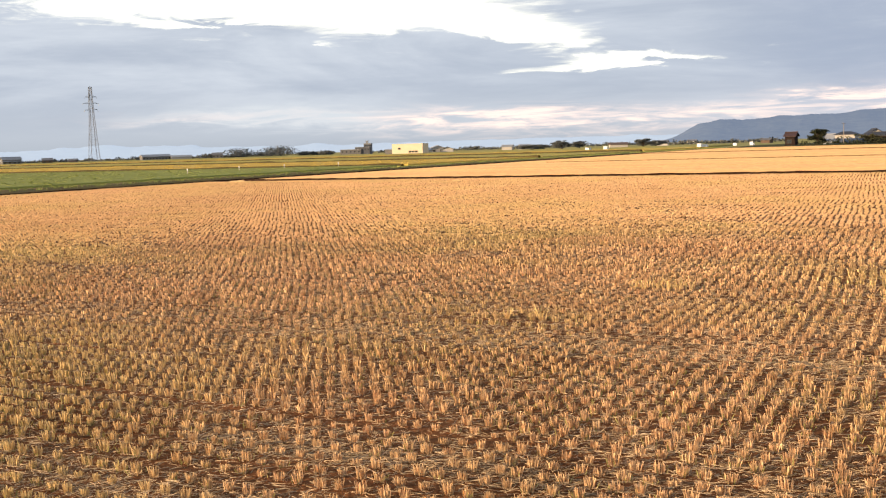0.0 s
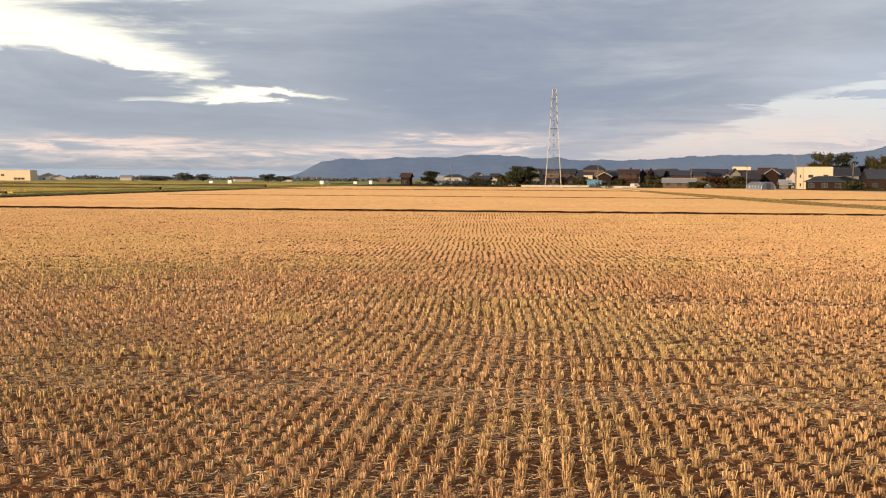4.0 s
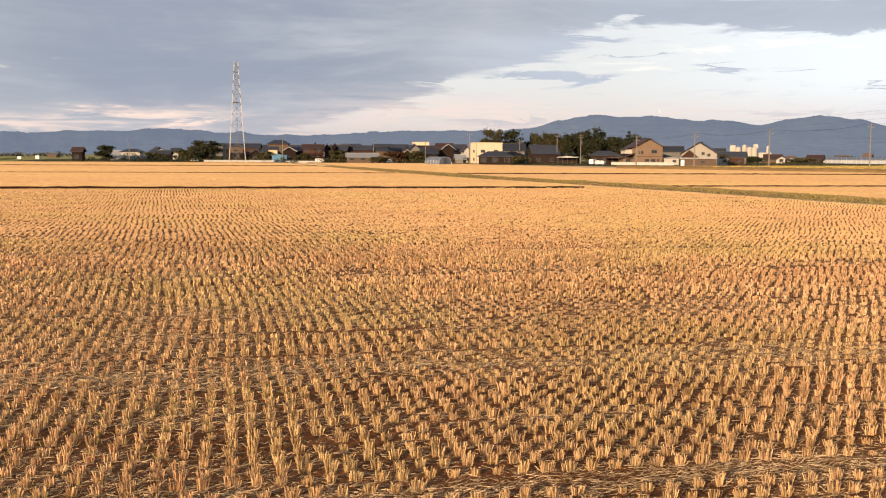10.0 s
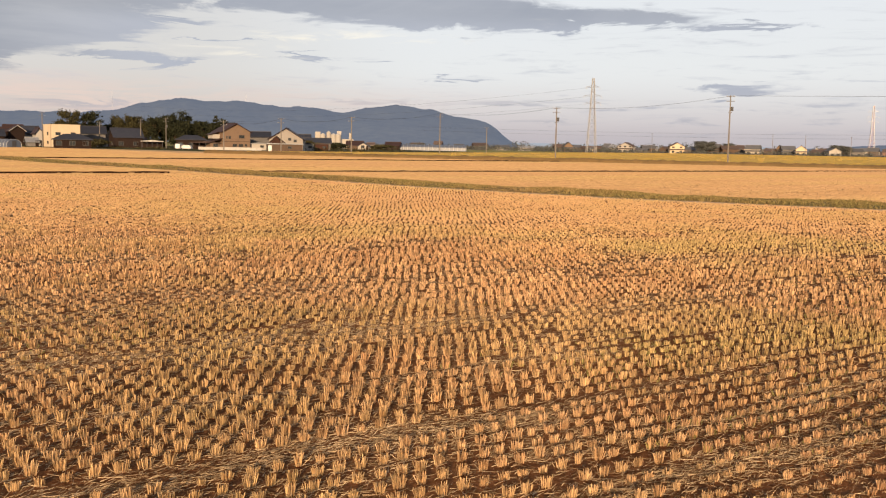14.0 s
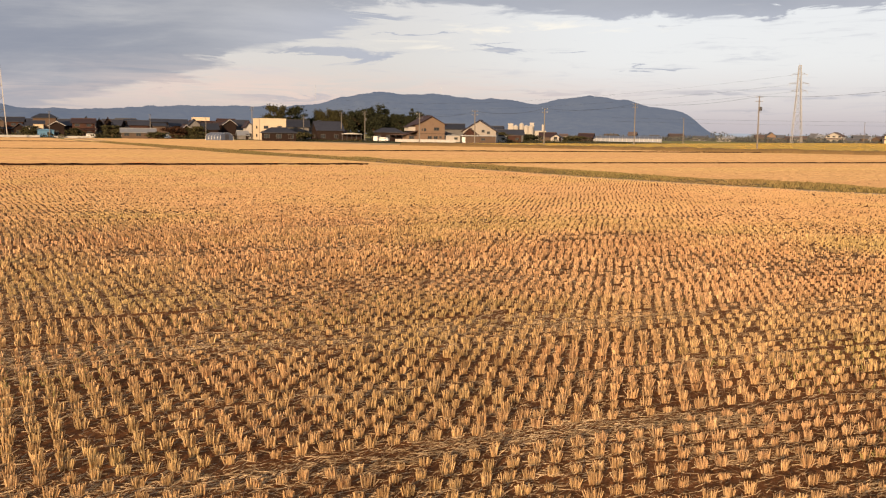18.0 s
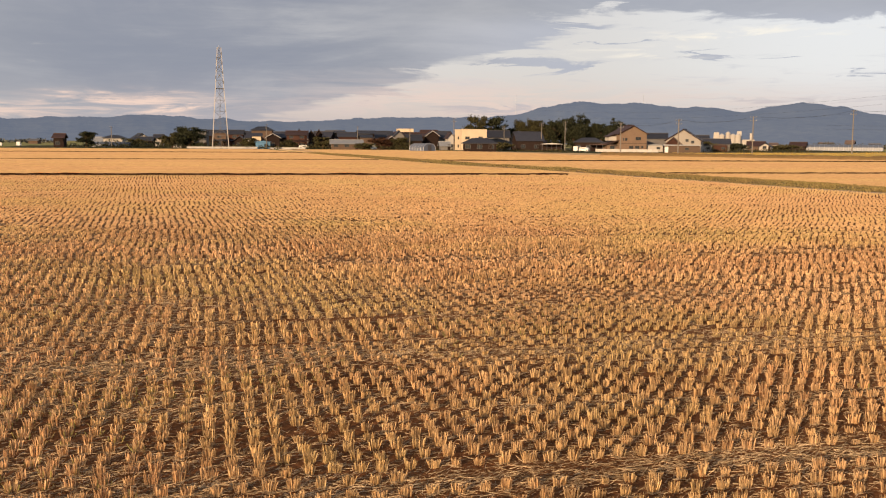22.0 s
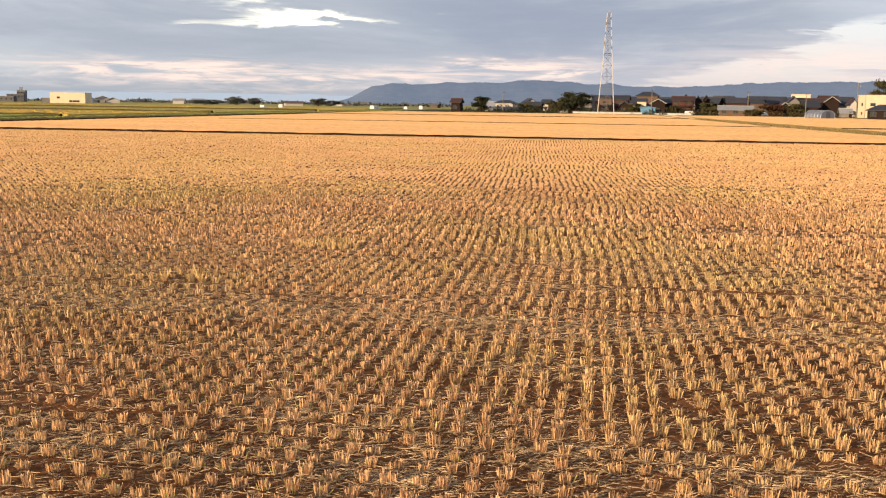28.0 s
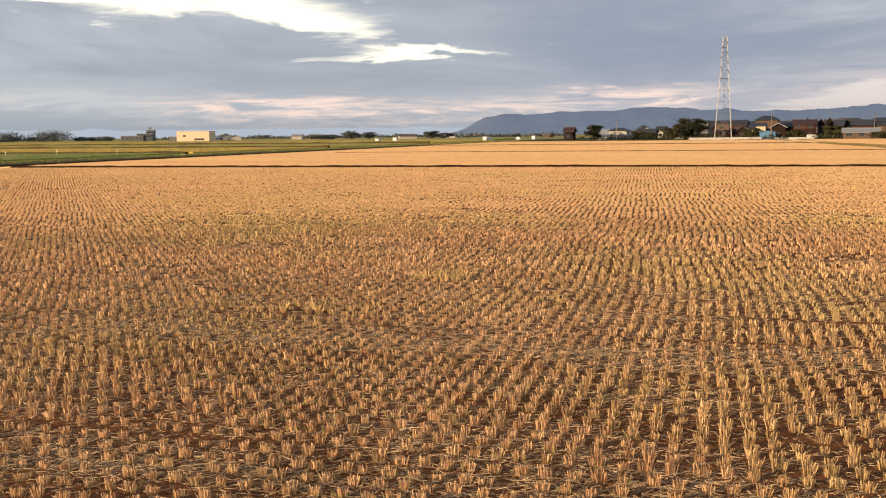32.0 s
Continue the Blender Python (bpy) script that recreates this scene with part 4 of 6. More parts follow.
def pylon(az, d, h, base, waist, top_w, arms, turn, label, paint=("steel", "steel"), body_r=0.07, leg=1.6, cross=0.5, gear=False):
    t = empty("power_pylon", at(az, d, 0, turn), label, "pylon", "pylons")
    base, waist, top_w = base * PLAN, waist * PLAN, top_w * PLAN
    levels = [0.0]
    while levels[-1] < h - 1.0:
        z = levels[-1]
        levels.append(min(h, z + max(2.0, 4.4 * (1 - z / h * 0.5))))
    levels[-1] = h

    def half(z):
        k = z / h
        return base * (1 - k / 0.6) / 2 + waist * (k / 0.6) / 2 if k < 0.6 else waist / 2 + (top_w - waist) / 2 * (k - 0.6) / 0.4

    corners = ((-1, -1), (1, -1), (1, 1), (-1, 1))
    for sx, sy in corners:
        bm = bmesh.new()
        rings = [[bm.verts.new((sx * half(z) + ox * body_r * leg, sy * half(z) + oy * body_r * leg, z)) for ox, oy in corners] for z in (0.0, h * 0.6, h)]
        for lo, hi in zip(rings, rings[1:]):
            for i in range(4):
                bm.faces.new((lo[i], lo[(i + 1) % 4], hi[(i + 1) % 4], hi[i]))
        bm.faces.new(rings[0][::-1])
        bm.faces.new(rings[-1])
        part("leg", bm, paint[0], t)
        part("footing", box(sx * half(0) - 0.4, sx * half(0) + 0.4, sy * half(0) - 0.4, sy * half(0) + 0.4, -0.2, 0.3), "concrete", t)
    for i in range(4):
        (ax, ay), (bx, by) = corners[i], corners[(i + 1) % 4]
        bm = bmesh.new()
        for k, (za, zb) in enumerate(zip(levels, levels[1:])):
            a, b = half(za), half(zb)
            add_bar(bm, (ax * a, ay * a, za), (bx * b, by * b, zb), body_r * cross, n=4)
            add_bar(bm, (bx * a, by * a, za), (ax * b, ay * b, zb), body_r * cross, n=4)
            add_bar(bm, (ax * b, ay * b, zb), (bx * b, by * b, zb), body_r * 0.5, n=4)
        part("bracing", bm, paint[1], t)
    for z, reach in arms:
        for s in (-1, 1):
            bm = bmesh.new()
            w = half(z)
            tip = (s * (w + reach), 0, z + 0.1)
            for sy in (-1, 1):
                add_bar(bm, (s * w, sy * w, z), tip, body_r * 0.9, n=4)
                add_bar(bm, (s * half(z + 1), sy * half(z + 1), z + 1.0), tip, body_r * 0.8, n=4)
            arm = part("crossarm", bm, paint[0], t)
            bm = bmesh.new()
            for q in range(6):
                add_bar(bm, (tip[0], 0, tip[2] - 0.2 - q * 0.2), (tip[0], 0, tip[2] - 0.32 - q * 0.2), 0.16, 0.12, 8)
            part("insulator", bm, "insulator", arm)
    if gear:
        # aerials, feeder ladder and small platforms of the upper part
        for k in range(7):
            z = h * (0.66 + 0.047 * k)
            q = half(z)
            sx = -1 if k % 2 else 1
            bm = box(sx * q - 0.16, sx * q + 0.16, -q - 0.36, -q - 0.1, z - 0.4, z + 0.45)
            part("aerial", bm, "dark_steel", t)
        bm = bmesh.new()
        for sx in (-0.18, 0.18):
            add_bar(bm, (sx, -half(0) * 0.9, 0), (sx, -half(h) * 0.9, h), 0.035, n=4)
        for k in range(int(h / 1.2)):
            z = 0.6 + k * 1.2
            y = -half(0) * 0.9 + (half(0) - half(h)) * 0.9 * z / h
            add_bar(bm, (-0.18, y, z), (0.18, y, z), 0.025, n=4)
        part("ladder", bm, "dark_steel", t)
        for k in (0.6, 0.9):
            q = half(h * k) + 0.05
            part("platform", box(-q, q, -q, q, h * k, h * k + 0.12), "dark_steel", t)
    bm = bmesh.new()
    add_bar(bm, (0, 0, h), (0, 0, h + 0.9), 0.06, 0.03)
    part("tip", bm, paint[0], t)
    return t


pylon(0.15, 285, rise(285, 5.15), 4.6, 2.3, 1.0, (), 0, "tall slender white-painted steel lattice tower behind the paddies", ("pylon_white", "dark_steel"), body_r=0.062, leg=1.7, cross=0.42, gear=True)
pylon(44.0, 470, rise(470, 3.95), 4.4, 2.0, 0.9, ((rise(470, 3.45), 3.0), (rise(470, 2.95), 4.0), (rise(470, 2.55), 3.2)), 10, "steel lattice power pylon with three pairs of crossarms", ("pylon_steel", "pylon_steel"), body_r=0.075, cross=0.75)
pylon(-47.2, 640, rise(640, 3.9), 5.4, 2.4, 1.4, ((rise(640, 3.35), 3.4), (rise(640, 3.0), 4.4), (rise(640, 2.65), 3.6)), 20, "grey steel lattice power pylon beyond the green fields", ("dark_steel", "dark_steel"), body_r=0.08)
for az, d, el in ((58.9, 900, 2.5), (62.6, 1050, 2.15)):
    pylon(az, d, rise(d, el), 5.0, 2.0, 1.1, ((rise(d, el * 0.88), 4.0), (rise(d, el * 0.76), 5.0), (rise(d, el * 0.66), 4.0)), 15, "distant red and white power pylon", ("paint_white", "paint_red"), body_r=0.075)


def utility_pole(az, d, h, label, arms=2, gear=True, turn=0.0):
    t = empty("utility_pole", at(az, d, 0, turn), label, "utility pole", "utility poles")
    bm = bmesh.new()
    add_bar(bm, (0, 0, -0.2), (0, 0, h), 0.17, 0.10, 10)
    part("post", bm, "pole", t)
    for k in range(arms):
        z = h - 0.25 - k * 0.9
        arm = part("crossarm", box(-0.75, 0.75, -0.04, 0.04, z - 0.05, z + 0.05), "dark_metal", t)
        for x in (-0.65, 0.0, 0.65):
            bm = bmesh.new()
            add_bar(bm, (x, 0, z + 0.06), (x, 0, z + 0.22), 0.05, 0.035, 8)
            part("insulator", bm, "insulator", arm)
    if gear:
        bm = bmesh.new()
        add_bar(bm, (0.36, 0, h - 3.0), (0.36, 0, h - 2.2), 0.24, 0.24, 12)
        part("transformer", bm, "dark_metal", t)
        part("bracket", box(-0.35, 0.4, -0.04, 0.04, h - 3.3, h - 3.2), "dark_metal", t)
    return t


POLES = [(13.45, 288, 1.38), (18.5, 300, 1.15), (16.35, 305, 0.95), (19.85, 284, 1.24), (23.0, 206, 1.18), (26.2, 208, 1.38), (30.2, 216, 1.55), (35.3, 240, 1.86), (42.0, 182, 2.30), (51.6, 170, 3.05)]
for az, d, el in POLES:
    utility_pole(az, d, rise(d, el), "grey concrete utility pole with crossarms beside the fields", gear=(az > 40 or 19 < az < 20))


for az, d, el in ((-5.7, 316, 0.72), (2.7, 306, 0.95), (7.9, 312, 0.88), (10.9, 316, 0.8), (38.0, 300, 1.1), (53.9, 520, 0.95), (55.6, 530, 0.9), (57.9, 540, 0.85), (47.4, 520, 0.9)):
    utility_pole(az, d, rise(d, el), "slim grey utility pole among the houses", 1, False, turn=az * 7 % 60)


def wire(a, b, sag, r, label="thin dark overhead power line"):
    cu = bmesh.new()
    a, b = Vector(a), Vector(b)
    n = 12
    pts = [a.lerp(b, i / n) - Vector((0, 0, sag * 4 * (i / n) * (1 - i / n))) for i in range(n + 1)]
    side = (b - a).cross(Vector((0, 0, 1))).normalized() * r
    up = Vector((0, 0, r))
    rings = [[cu.verts.new(p + o) for o in (side, up, -side, -up)] for p in pts]
    for p, q in zip(rings, rings[1:]):
        for i in range(4):
            cu.faces.new((p[i], p[(i + 1) % 4], q[(i + 1) % 4], q[i]))
    cu.faces.new(rings[0][::-1])
    cu.faces.new(rings[-1])
    return tagged(part("power_line", cu, "wire"), label, "power line", "overhead lines")


def pole_top(i, dz=0.0):
    az, d, el = POLES[i]
    return (d * PLAN * math.sin(radians(az)), d * PLAN * math.cos(radians(az)), rise(d, el) - 0.1 + dz)


for i, j in ((6, 7), (7, 8), (8, 9), (5, 6), (4, 5)):
    wire(pole_top(i), pole_top(j), 1.0, 0.022)
wire(pole_top(9), (300, 12, 19.5), 1.2, 0.022)


def polar(az, d, el):
    return (d * PLAN * math.sin(radians(az)), d * PLAN * math.cos(radians(az)), rise(d, el))


for el in (3.45, 2.95, 2.55):
    wire(polar(44.0, 470, el), polar(18, 900, el * 0.55), 9, 0.03)
for el in (1.05, 0.85):
    wire(polar(34, 500, el), polar(70, 480, el + 0.05), 2.0, 0.03)


# ---------------------------------------------------------------- houses
def window(house, x, z, w, h, y, side=0, turn=None):
    """A framed window on the wall that faces -y (or, with turn, after that pose)."""
    m = turn or Matrix.Identity(4)
    bm = bmesh.new()
    t = 0.07
    for b in ((-w / 2, w / 2, -0.06, 0.02, -h / 2, -h / 2 + t), (-w / 2, w / 2, -0.06, 0.02, h / 2 - t, h / 2), (-w / 2, -w / 2 + t, -0.06, 0.02, -h / 2 + t, h / 2 - t),
              (w / 2 - t, w / 2, -0.06, 0.02, -h / 2 + t, h / 2 - t), (-t / 2, t / 2, -0.05, 0.02, -h / 2 + t, h / 2 - t)):
        add_box(bm, *b)
    bm.transform(m @ Matrix.Translation((x, y, z)))
    win = part("window", bm, "frame", house)
    for s in (-1, 1):
        bm = box(min(s * t / 2, s * (w / 2 - t)), max(s * t / 2, s * (w / 2 - t)), -0.02, 0.0, -h / 2 + t, h / 2 - t)
        bm.transform(m @ Matrix.Translation((x, y, z)))
        part("pane", bm, "glass", win)


def gable_roof(w, d, z, rise_h, over=0.6, thick=0.16, along="y"):
    """Two slopes and a ridge; the ridge runs along y (gable to the front) or x."""
    bm = bmesh.new()
    a, b = (w, d) if along == "y" else (d, w)
    hw = a / 2 + over
    drop = rise_h * over / (a / 2)
    prism(bm, [(-hw, z - drop), (0, z + rise_h), (hw, z - drop), (hw, z - drop + thick), (0, z + rise_h + thick * 1.25), (-hw, z - drop + thick)], -b / 2 - over, b / 2 + over)
    if along == "x":
        bm.transform(Matrix.Rotation(radians(90), 4, "Z"))
    return bm


def hip_roof(w, d, z, rise_h, over=0.6, flat=0.45):
    bm = bmesh.new()
    x, y = w / 2 + over, d / 2 + over
    rx = max(0.1, w / 2 * flat) if w >= d else 0.05
    ry = 0.05 if w >= d else max(0.1, d / 2 * flat)
    lo = [bm.verts.new(c) for c in ((-x, -y, z - 0.1), (x, -y, z - 0.1), (x, y, z - 0.1), (-x, y, z - 0.1))]
    ed = [bm.verts.new(c) for c in ((-x, -y, z + 0.08), (x, -y, z + 0.08), (x, y, z + 0.08), (-x, y, z + 0.08))]
    hi = [bm.verts.new(c) for c in ((-rx, -ry, z + rise_h), (rx, -ry, z + rise_h), (rx, ry, z + rise_h), (-rx, ry, z + rise_h))]
    bm.faces.new(lo[::-1])
    bm.faces.new(hi)
    for i in range(4):
        j = (i + 1) % 4
        bm.faces.new((lo[i], lo[j], ed[j], ed[i]))
        bm.faces.new((ed[i], ed[j], hi[j], hi[i]))
    return bm


def ridge_caps(w, d, z, rise_h, along, over=0.6):
    n = (d if along == "y" else w) / 2 + over
    bm = box(-0.16, 0.16, -n, n, z + rise_h + 0.1, z + rise_h + 0.36) if along == "y" else box(-n, n, -0.16, 0.16, z + rise_h + 0.1, z + rise_h + 0.36)
    return bm


def house(az, d, w, dep, wall_h, roof_h, wall, roof, label, along="x", turn=0.0, style="gable", storeys=1, windows=True, category="house", lean=None, door=True, name="house"):
    t = empty(name, at(az, d, 0, turn), label, category, "village houses")
    if style == "flat":
        body = part("wall", box(-w / 2, w / 2, -dep / 2, dep / 2, -0.2, wall_h), wall, t)
        bm = bmesh.new()
        for b in ((-w / 2 - 0.08, w / 2 + 0.08, -dep / 2 - 0.08, -dep / 2 + 0.12), (-w / 2 - 0.08, w / 2 + 0.08, dep / 2 - 0.12, dep / 2 + 0.08),
                  (-w / 2 - 0.08, -w / 2 + 0.12, -dep / 2 + 0.12, dep / 2 - 0.12), (w / 2 - 0.12, w / 2 + 0.08, -dep / 2 + 0.12, dep / 2 - 0.12)):
            add_box(bm, *b, wall_h + 0.003, wall_h + 0.3)
        part("parapet", bm, wall, t)
        part("roof", box(-w / 2 + 0.13, w / 2 - 0.13, -dep / 2 + 0.13, dep / 2 - 0.13, wall_h + 0.003, wall_h + 0.12), "concrete", t)
    elif style == "hip":
        part("wall", box(-w / 2, w / 2, -dep / 2, dep / 2, -0.2, wall_h), wall, t)
        part("roof", hip_roof(w, dep, wall_h, roof_h), roof, t)
    else:
        bm = bmesh.new()
        if along == "y":
            prism(bm, [(-w / 2, -0.2), (w / 2, -0.2), (w / 2, wall_h), (0, wall_h + roof_h), (-w / 2, wall_h)], -dep / 2, dep / 2)
        else:
            prism(bm, [(-dep / 2, -0.2), (dep / 2, -0.2), (dep / 2, wall_h), (0, wall_h + roof_h), (-dep / 2, wall_h)], -w / 2, w / 2)
            bm.transform(Matrix.Rotation(radians(90), 4, "Z"))
        part("wall", bm, wall, t)
        r = part("roof", gable_roof(w, dep, wall_h + 0.02, roof_h, along=along), roof, t)
        part("ridge", ridge_caps(w, dep, wall_h, roof_h, along), roof, r)
    if windows:
        for s in range(storeys):
            z = 1.5 + s * 2.8
            if z > wall_h - 0.3:
                break
            n = max(1, int(w / 3.2))
            for i in range(n):
                window(t, (i + 0.5) * w / n - w / 2 + 0.2 * ((i * 7 + s * 3) % 3 - 1), z, 1.6, 1.0 if s else 1.3, -dep / 2)
            side = Matrix.Rotation(radians(-90), 4, "Z")
            window(t, 0.4, z, 1.5, 1.0, -w / 2, turn=side)
    if storeys == 2 and style != "flat" and windows:
        # eaves between the storeys
        lo, hi = 2.65, 3.15
        for y0, k in ((-dep / 2, -1), (dep / 2, 1)):
            bm = bmesh.new()
            vs = [bm.verts.new(c) for c in ((-w / 2 - 0.9, y0 + k * 1.0, lo), (w / 2 + 0.9, y0 + k * 1.0, lo), (w / 2 + 0.9, y0 + k * 0.01, hi), (-w / 2 - 0.9, y0 + k * 0.01, hi),
                                            (-w / 2 - 0.9, y0 + k * 1.0, lo + 0.14), (w / 2 + 0.9, y0 + k * 1.0, lo + 0.14), (w / 2 + 0.9, y0 + k * 0.01, hi + 0.14), (-w / 2 - 0.9, y0 + k * 0.01, hi + 0.14))]
            for f in ((3, 2, 1, 0), (4, 5, 6, 7), (0, 1, 5, 4), (1, 2, 6, 5), (2, 3, 7, 6), (3, 0, 4, 7)):
                bm.faces.new([vs[i] for i in f])
            bmesh.ops.recalc_face_normals(bm, faces=bm.faces)
            part("lower_roof", bm, roof, t)
    if along == "y" and style == "gable" and w > 4:
        bm = bmesh.new()
        for s in (-1, 1):
            add_bar(bm, (s * (w / 2 + 0.55), -dep / 2 - 0.62, wall_h - roof_h * 1.1 / w + 0.02), (0, -dep / 2 - 0.62, wall_h + roof_h + 0.1), 0.11, n=4)
        part("bargeboard", bm, "trim_white" if wall == "wall_brown" and w < 5.5 else roof, t)
    if door:
        part("door", box(w * 0.28, w * 0.28 + 1.0, -dep / 2 - 0.05, -dep / 2 + 0.02, 0, 2.0), "wall_brown", t)
    if lean:
        x0, x1, z0, z1, out, lw, lr = lean
        bm = box(x0, x1, -dep / 2 - out, -dep / 2 - 0.01, -0.2, z0)
        part("porch_wall", bm, lw, t)
        bm = bmesh.new()
        y0, y1 = -dep / 2 - out - 0.5, -dep / 2 - 0.02
        vs = [bm.verts.new(c) for c in ((x0 - 0.4, y0, z0), (x1 + 0.4, y0, z0), (x1 + 0.4, y1, z1), (x0 - 0.4, y1, z1), (x0 - 0.4, y0, z0 + 0.15), (x1 + 0.4, y0, z0 + 0.15), (x1 + 0.4, y1, z1 + 0.15), (x0 - 0.4, y1, z1 + 0.15))]
        for f in ((3, 2, 1, 0), (4, 5, 6, 7), (0, 1, 5, 4), (1, 2, 6, 5), (2, 3, 7, 6), (3, 0, 4, 7)):
            bm.faces.new([vs[i] for i in f])
        part("porch_roof", bm, lr, t)
    return t


def deg(d, a):
    return d * PLAN * radians(a)


# az, distance, width in degrees, depth, eaves el, ridge el, wall, roof, ridge line, turn, style, storeys, label
VILLAGE = [
    (-8.34, 330, 0.49, 6, 0.10, 0.29, "wall_brown", "tile_brown", "x", -12, "gable", 1, "small dark weathered barn with a gabled roof"),
    (-5.55, 372, 1.00, 7, 0.10, 0.26, "wall_white", "tile_dark", "x", -11, "hip", 1, "white-walled house with a dark hipped roof"),
    (-3.94, 352, 0.93, 8, -0.01, 0.15, "wall_brown", "tile_dark", "x", -10, "gable", 1, "low dark house with a white gable end"),
    (-3.18, 392, 0.47, 6, 0.13, 0.29, "wall_white", "tile_dark", "x", -9, "gable", 1, "small white house with a dark roof"),
    (-0.88, 326, 0.65, 7, 0.48, 0.52, "wall_grey", "sheet_grey", "x", -8, "flat", 2, "pale grey flat-roofed building"),
    (0.18, 345, 0.71, 8, 0.43, 0.59, "wall_tan", "tile_dark", "x", -7, "hip", 2, "tan house with a dark tiled roof behind the tower"),
    (1.00, 336, 0.84, 6, 0.38, 0.57, "wall_red", "tile_dark", "x", -6, "gable", 2, "dark red house with a tiled roof behind the tower"),
    (1.25, 318, 0.54, 7, 0.05, 0.25, "wall_brown", "tile_dark", "y", -5, "gable", 1, "dark brown shed with its gable to the fields"),
    (2.49, 345, 1.14, 8, 0.59, 0.82, "wall_tan", "tile_dark", "x", -4, "hip", 2, "two-storey house with a dark hipped tiled roof"),
    (3.09, 322, 0.74, 6, 0.21, 0.40, "wall_brown", "tile_dark", "y", -3, "gable", 1, "small dark house with white-edged gable"),
    (4.43, 322, 1.13, 7, 0.35, 0.55, "wall_red", "tile_brown", "x", -2, "gable", 2, "red-brown boarded house with a brown roof"),
    (4.56, 330, 0.35, 8, 0.48, 0.65, "wall_red", "tile_dark", "y", -1, "gable", 2, "narrow upper gable of a red-brown house"),
    (5.23, 335, 0.32, 6, 0.39, 0.59, "wall_brown", "tile_dark", "y", 0, "gable", 1, "small dark house with a pointed gable"),
    (5.67, 345, 0.35, 7, 0.43, 0.63, "wall_brown", "tile_brown", "y", 1, "gable", 1, "small brown house with a pointed gable"),
    (6.88, 366, 0.88, 8, 0.51, 0.64, "wall_tan", "tile_dark", "x", 2, "hip", 2, "house with a long dark tiled roof"),
    (7.26, 345, 0.97, 6, 0.29, 0.48, "wall_red", "tile_dark", "x", 3, "gable", 1, "dark red house with a tiled roof"),
    (8.36, 352, 0.90, 7, 0.46, 0.59, "wall_brown", "tile_dark", "x", 4, "gable", 1, "dark house with a blue-black tiled roof"),
    (8.35, 330, 0.60, 8, 0.24, 0.37, "wall_tan", "tile_dark", "x", 5, "gable", 1, "tan house under a low dark roof"),
    (10.24, 350, 0.57, 6, 0.35, 0.61, "wall_grey", "tile_dark", "y", 6, "gable", 1, "grey house with a pale gable"),
    (10.61, 420, 0.90, 7, 0.72, 0.75, "wall_cream", "concrete", "x", 7, "flat", 2, "cream flat-roofed block behind the houses"),
    (11.67, 352, 0.67, 8, 0.31, 0.50, "wall_brown", "tile_brown", "x", 8, "gable", 1, "brown house with a brown tiled roof"),
    (12.15, 345, 0.72, 6, 0.38, 0.63, "wall_brown", "tile_brown", "y", 9, "gable", 1, "brown house with a steep gable"),
    (13.19, 318, 0.30, 7, 0.32, 0.52, "wall_white", "tile_brown", "y", 10, "gable", 1, "small white-gabled house among brown roofs"),
    (7.25, 296, 1.75, 6, -0.12, 0.06, "wall_tan", "sheet_grey", "x", 2, "gable", 1, "long low tan barn with a pale metal roof"),
    (14.42, 296, 1.5, 9, 0.70, 0.72, "wall_cream", "concrete", "x", 16, "flat", 2, "cream flat-roofed two-storey building"),
    (14.95, 262, 1.9, 6, -0.05, 0.26, "wall_brown", "tile_dark", "x", 0, "hip", 1, "low dark shed with a hipped tiled roof before the cream building"),
    (15.9, 316, 1.4, 8, 0.32, 0.66, "wall_grey", "tile_dark", "x", 4, "gable", 1, "grey house with a dark roof under the trees"),
    (17.7, 302, 1.5, 8, 0.16, 0.60, "wall_brown", "tile_dark", "x", 14, "gable", 1, "dark brown house with a stepped tiled roof"),
    (21.2, 322, 1.6, 7, 0.06, 0.32, "wall_brown", "tile_dark", "x", 0, "hip", 1, "dark old house in the shade of tall trees"),
    (25.0, 330, 1.1, 8, 0.3, 0.56, "wall_grey", "tile_dark", "x", 0, "gable", 1, "grey house with a dark tiled roof"),
    (28.2, 330, 1.5, 8, 0.02, 0.26, "wall_grey", "tile_dark", "x", 4, "gable", 1, "low dark house with a slate-coloured roof"),
]
